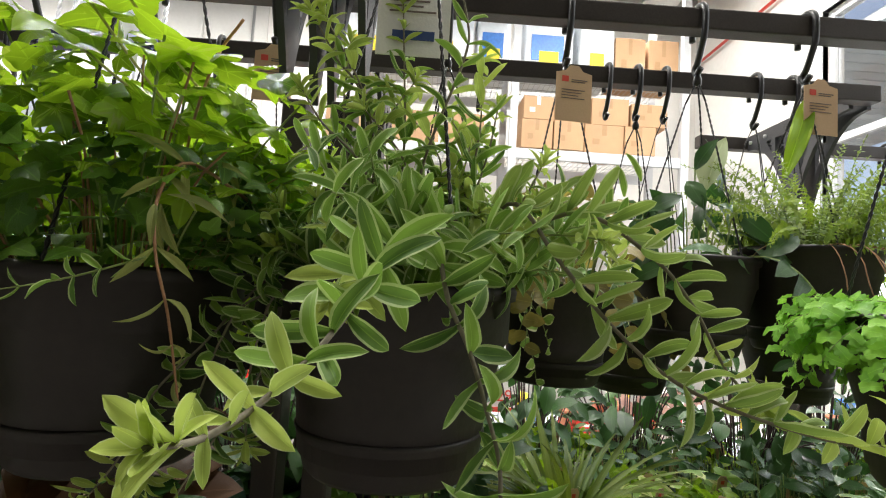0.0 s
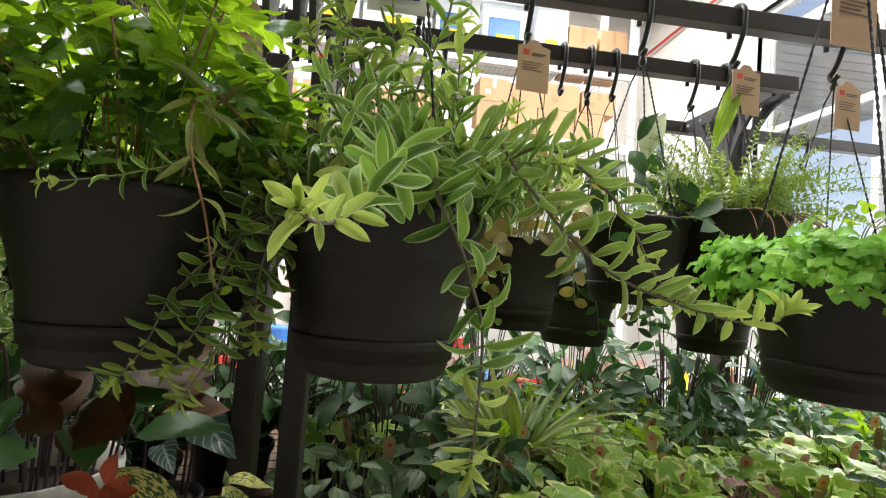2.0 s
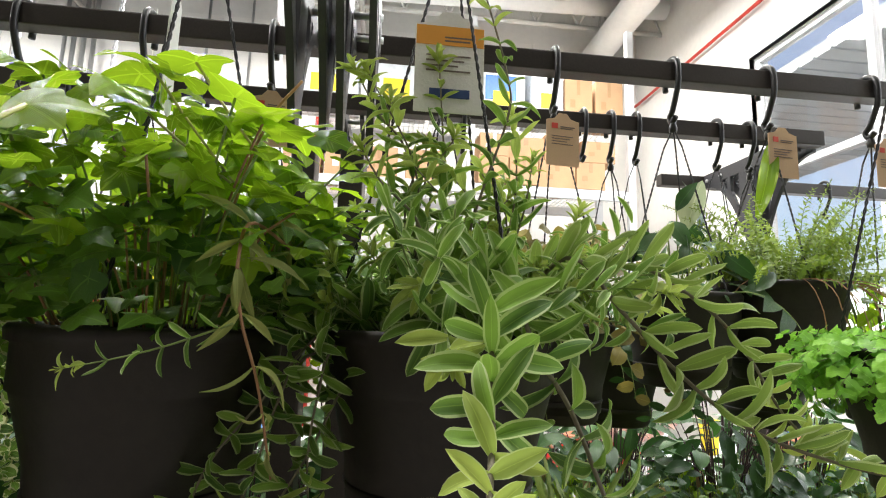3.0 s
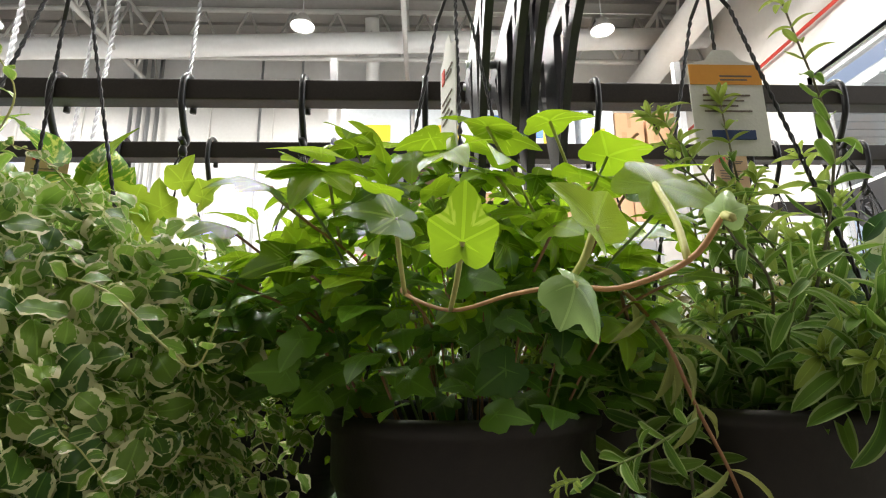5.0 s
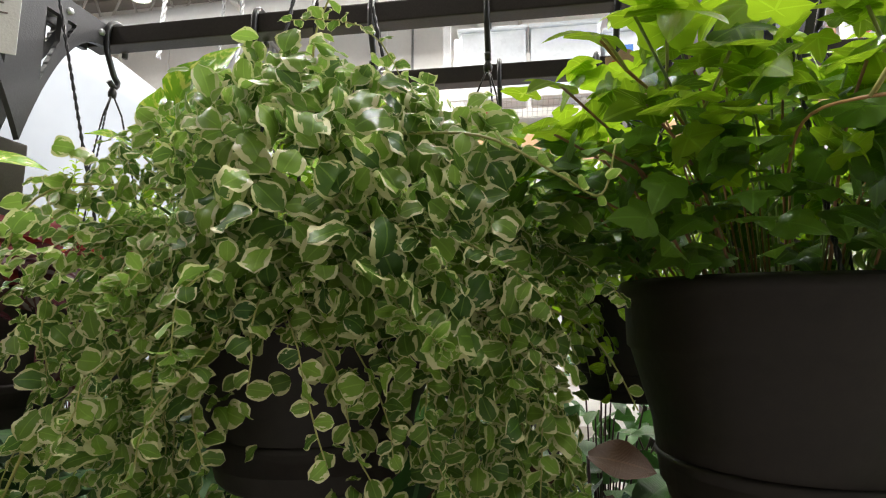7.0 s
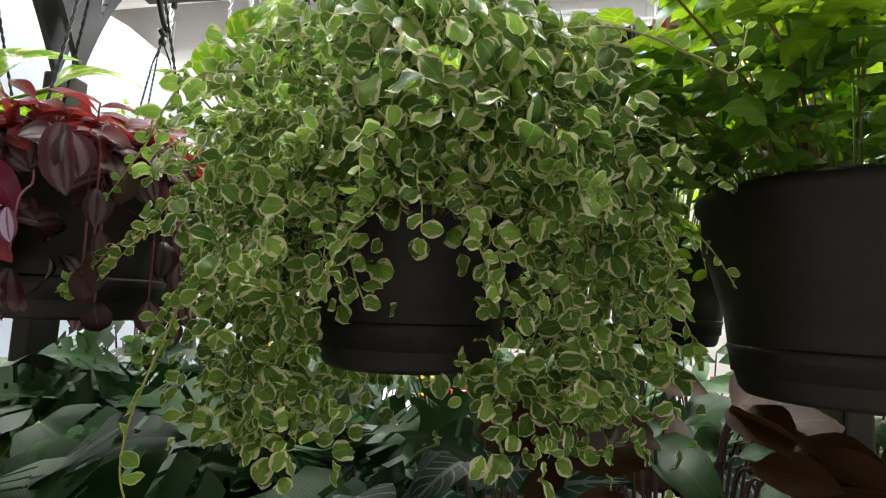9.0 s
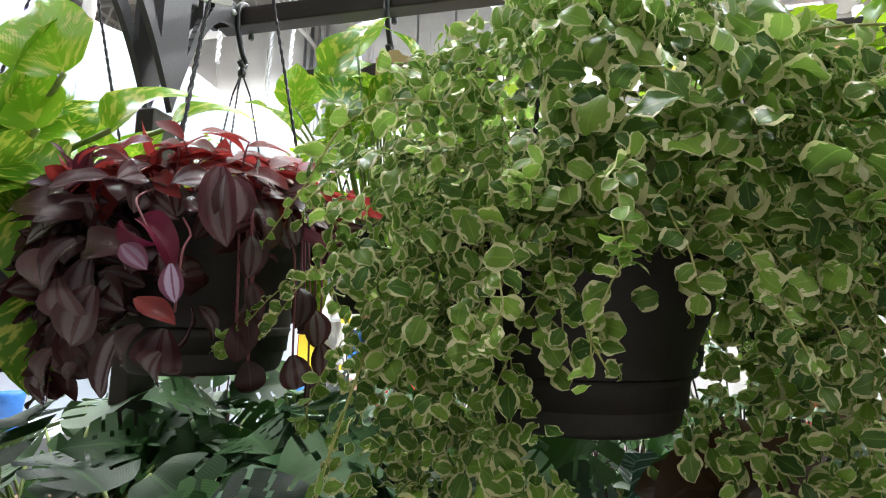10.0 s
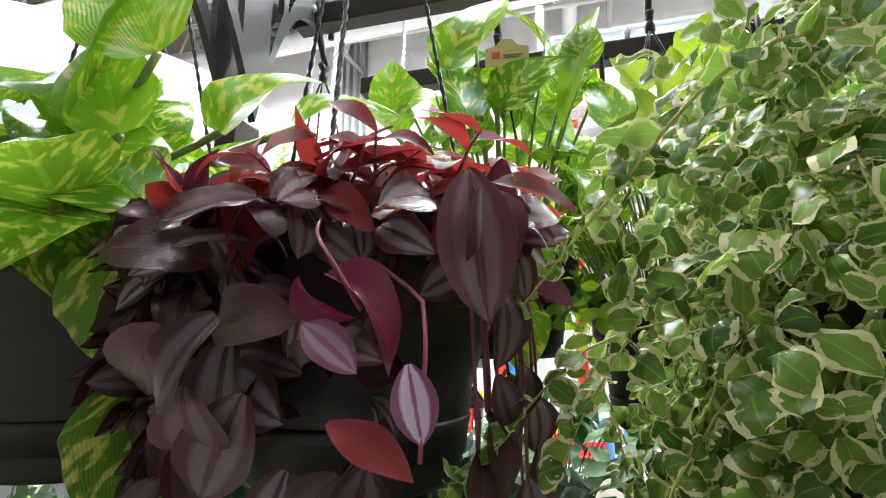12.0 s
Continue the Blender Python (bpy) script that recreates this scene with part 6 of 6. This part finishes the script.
for i, (x, y, n) in enumerate(((-0.66, 0.60, 8), (-0.42, 0.80, 6), (-0.84, 0.56, 7), (-0.55, 0.90, 6))):
    pl = Plant("arrow_leaf_plant", (x, y, BENCH), "dark arrow-shaped leaves with silver veins, potted", "potted plant", "arrow-leaf plants", 171 + i)
    small_pot(pl, x, y, 0.06, 0.10)
    crown(pl, x, y, BENCH + 0.10, n, 0.13, 0.24, K_ARROW, 0.12, STEM_DARK, 0.9, thick=0.003)
    pl.done(20)
for i, (x, y, h) in enumerate(((-0.80, 0.80, 0.10), (-0.285, 0.47, 0.20))):
    pl = Plant("speckled_leaf_plant", (x, y, BENCH), "yellow speckled green leaves in a ceramic pot", "potted plant", "speckled plants", 181 + i)
    small_pot(pl, x, y, 0.05, h, CERAMIC)
    crown(pl, x, y, BENCH + h, 5, 0.08, 0.05, K_SPECK, 0.08, STEM_GREEN, 0.7, thick=0.002)
    for d, size in (((-0.6, -0.3, 0.75), 0.105), ((0.9, -0.3, 0.35), 0.10), ((0.1, -0.6, 0.2), 0.08)):
        pl.leaf(K_SPECK, (x, y - 0.02, BENCH + h + 0.01), d, (0, -0.75, 0.65), size, 0)
    pl.done(20)
rust = Plant("rust_leaf_plant", (-0.50, 0.53, BENCH), "dark rust-brown leaves in a wide off-white pot", "potted plant", "", 190)
small_pot(rust, -0.50, 0.53, 0.105, 0.25, CERAMIC)
crown(rust, -0.49, 0.53, BENCH + 0.25, 26, 0.13, 0.20, K_RUST, 0.10, STEM_DARK, 0.7, thick=0.002)
crown(rust, -0.49, 0.53, BENCH + 0.25, 14, 0.12, 0.16, K_DARK, 0.11, STEM_DARK, 0.7, thick=0.002)
rust.done(40)
coral = Plant("red_leaf_plant", (-0.355, 0.435, BENCH), "small coral red leaves in a small black pot", "potted plant", "", 191)
small_pot(coral, -0.355, 0.435, 0.036, 0.20)
for i in range(11):
    w = i * 0.63
    coral.leaf(K_RED, (-0.358 + 0.008 * math.cos(w), 0.425, BENCH + 0.245 + 0.012 * (i % 3)), (math.cos(w), -0.35, 0.35 + math.sin(w)), (0, -0.9, 0.4), 0.028 + 0.005 * (i % 3), 0)
coral.stem(smooth_path([(-0.355, 0.435, BENCH + 0.19), (-0.358, 0.43, BENCH + 0.22), (-0.358, 0.425, BENCH + 0.265)], 4), 0.0022, STEM_BROWN)
coral.done(40)
for i, (x, y, n) in enumerate(((-0.42, 1.12, 60), (-0.22, 1.22, 60), (-0.80, 1.22, 60), (-1.22, 1.12, 70), (-1.10, 1.42, 60), (-1.62, 1.12, 60), (-0.62, 1.50, 60), (-0.02, 1.08, 50), (0.62, 1.56, 60), (0.92, 1.42, 60), (1.25, 1.55, 60), (0.30, 1.52, 50))):
    pl = Plant("tall_dark_bush", (x, y, BENCH), "tall dark green bushy plant in a black pot", "potted plant", "tall dark plants", 221 + i)
    small_pot(pl, x, y, 0.07, 0.12)
    crown(pl, x, y, BENCH + 0.12, n, 0.17, 0.36, K_DARK, 0.10, STEM_DARK, 0.5, thick=0.002)
    pl.done(20)
for i, (x, y) in enumerate(((-0.52, 0.98), (-0.70, 1.05), (-0.35, 1.1), (-0.9, 1.1), (-0.1, 1.3), (-0.55, 1.35), (-1.1, 1.3), (-1.5, 1.25))):
    if i % 2:
        set_down(DARKS, x, y)
    else:
        rs = Plant("strappy_dark_plant", (x, y, BENCH), "dark narrow-leaved plant in a black pot", "potted plant", "dark strappy plants", 201 + i)
        small_pot(rs, x, y, 0.06, 0.1)
        for k in range(26):
            w = rs.r.uniform(0, 6.28)
            rs.leaf(K_DARK, (x, y, BENCH + 0.09), (math.cos(w), math.sin(w), rs.r.uniform(0.6, 2)), UP, rs.r.uniform(0.14, 0.24))
        rs.done(30)

# ---- shop floor beyond the racks ----
for i, (x, y, w) in enumerate(((0.9, 2.98, 1.9), (-1.7, 3.6, 2.2), (-4.6, 2.6, 1.6), (2.6, 3.2, 1.2))):
    tb = thing("display_table", (x, y, 0), "white display table with goods and price cards", "table", "display tables")
    part("tabletop", boxes("tabletop", [(x - w / 2, y - 0.4, 0.66, x + w / 2, y + 0.4, 0.70)], PLASTIC_WHITE, 0.006), tb)
    for sx in (-1, 1):
        for sy in (-1, 1):
            part("leg", boxes("leg", [(x + sx * (w / 2 - 0.06) - 0.025, y + sy * 0.34 - 0.025, 0, x + sx * (w / 2 - 0.06) + 0.025, y + sy * 0.34 + 0.025, 0.66)], BEAM), tb)
MIX = (CERAMIC, TERRA, YELLOW, BLUE, PLASTIC_WHITE, RED_CRATE, CERAMIC, PLASTIC_WHITE, BLUE)
rg = random.Random(12)
for x0, y0, n in ((0.1, 2.95, 9), (-2.7, 3.45, 12), (-5.2, 2.5, 8), (2.1, 3.1, 6)):
    for i in range(n):
        w, h = rg.uniform(0.05, 0.09), rg.uniform(0.09, 0.26)
        gd = lathe("planter", [(w * 0.3, 0), (w * 0.8, 0), (w, h * 0.9), (w * 1.05, h), (w * 0.9, h), (w * 0.85, h * 0.8), (0.005, h * 0.78)], rg.choice(MIX), 16)
        ob = solid("planter", gd, "glazed planter for sale on a display table", "planter", "planters for sale")
        ob.location = (x0 + 0.18 * i + rg.uniform(-0.04, 0.04), y0 + rg.uniform(-0.2, 0.25), 0.702)
for x, y, z in ((0.90, 2.80, 0.702), (1.24, 2.86, 0.702), (-1.1, 3.4, 0.702)):
    cr = thing("red_crate", (x, y, z), "bright red slotted plastic crate", "crate", "red crates")
    rows = [(x - 0.15, y - 0.1, z, x + 0.15, y + 0.1, z + 0.012)]
    for q in range(3):
        zz = z + 0.012 + 0.045 * q
        rows += [(x - 0.15, y - 0.104, zz, x + 0.15, y - 0.096, zz + 0.026), (x - 0.15, y + 0.096, zz, x + 0.15, y + 0.104, zz + 0.026), (x - 0.154, y - 0.096, zz, x - 0.146, y + 0.096, zz + 0.026), (x + 0.146, y - 0.096, zz, x + 0.154, y + 0.096, zz + 0.026)]
    for row in rows:
        part("slat", boxes("slat", [row], RED_CRATE), cr)
    rows = [(x + a * 0.147 - 0.008, y + b * 0.098 - 0.008, z + 0.013, x + a * 0.147 + 0.008, y + b * 0.098 + 0.008, z + 0.15) for a in (-1, 1) for b in (-1, 1)]
    for row in rows:
        part("corner_post", boxes("corner_post", [row], RED_CRATE), cr)
for i, (x, y) in enumerate(((1.10, 2.66), (1.3, 2.7), (-2.0, 3.3))):
    orc = Plant("pink_orchid", (x, y, 0.702), "pink flowering orchid in a white pot", "flower", "orchids", 211 + i)
    part("pot", lathe("pot", [(0.02, 0), (0.045, 0), (0.06, 0.11), (0.055, 0.11), (0.05, 0.09), (0.001, 0.09)], CERAMIC, 16), orc.root, offset=Matrix.Translation((x, y, 0.702)))
    for k in range(3):
        path = arc((x, y, 0.79), (0.3 * (k - 1), -0.2, 1), 0.28, 8, 4)
        orc.stem(path, 0.003, STEM_GREEN)
        for p in path[4:]:
            for a in range(5):
                orc.leaf(K_PETAL, p, (math.cos(a * 1.256), -0.3, math.sin(a * 1.256)), (0, -1, 0), 0.035, 0)
    orc.done(60)
sign = thing("price_sign", (0.36, 2.62, 0.702), "white price card with a red edge reading $29", "sign")
part("card", boxes("card", [(0.27, 2.62, 0.86, 0.45, 2.63, 1.08)], WHITE_TAG, 0.003), sign)
part("red_band", boxes("red_band", [(0.27, 2.614, 1.03, 0.45, 2.6195, 1.08), (0.27, 2.614, 0.86, 0.45, 2.6195, 0.885)], RED_INK), sign)
part("stand", tubes("stand", [(((0.36, 2.626, 0.702), (0.36, 2.626, 0.87)), 0.006)], GALV, 6), sign)
font = bpy.data.curves.new("price_text", "FONT")
font.body, font.size, font.extrude, font.align_x = "$29", 0.085, 0.0006, "CENTER"
font.materials.append(RED_INK)
words = new("price_text", font)
words.parent = sign
words.matrix_basis = Matrix.Translation((0, -0.008, 0.215)) @ Matrix.Rotation(radians(90), 4, "X")
for x in (-3.4, -2.0):
    gon = thing("gondola_shelf", (x, 4.6, 0), "steel shop shelving filled with coloured goods", "shelving", "gondola shelves")
    part("back_panel", boxes("back_panel", [(x - 0.62, 4.6, 0, x + 0.62, 4.63, 1.9)], PANEL), gon)
    for z in (0.2, 0.6, 1.0, 1.4, 1.8):
        part("shelf", boxes("shelf", [(x - 0.62, 4.2, z - 0.03, x + 0.62, 4.599, z)], BEAM, 0.003), gon)
        part("price_strip", boxes("price_strip", [(x - 0.62, 4.19, z - 0.04, x + 0.62, 4.198, z + 0.004)], YELLOW), gon)
    for z in (0.201, 0.601, 1.001, 1.401):
        xx = x - 0.56
        while xx < x + 0.5:
            w = rg.uniform(0.07, 0.15)
            ob = solid("packet", boxes("packet", [(xx, 4.24, z, xx + w - 0.012, 4.42, z + rg.uniform(0.15, 0.32))], rg.choice(MIX), 0.006), "coloured packet standing on a shop shelf", "packet", "goods on shelves")
            xx += w
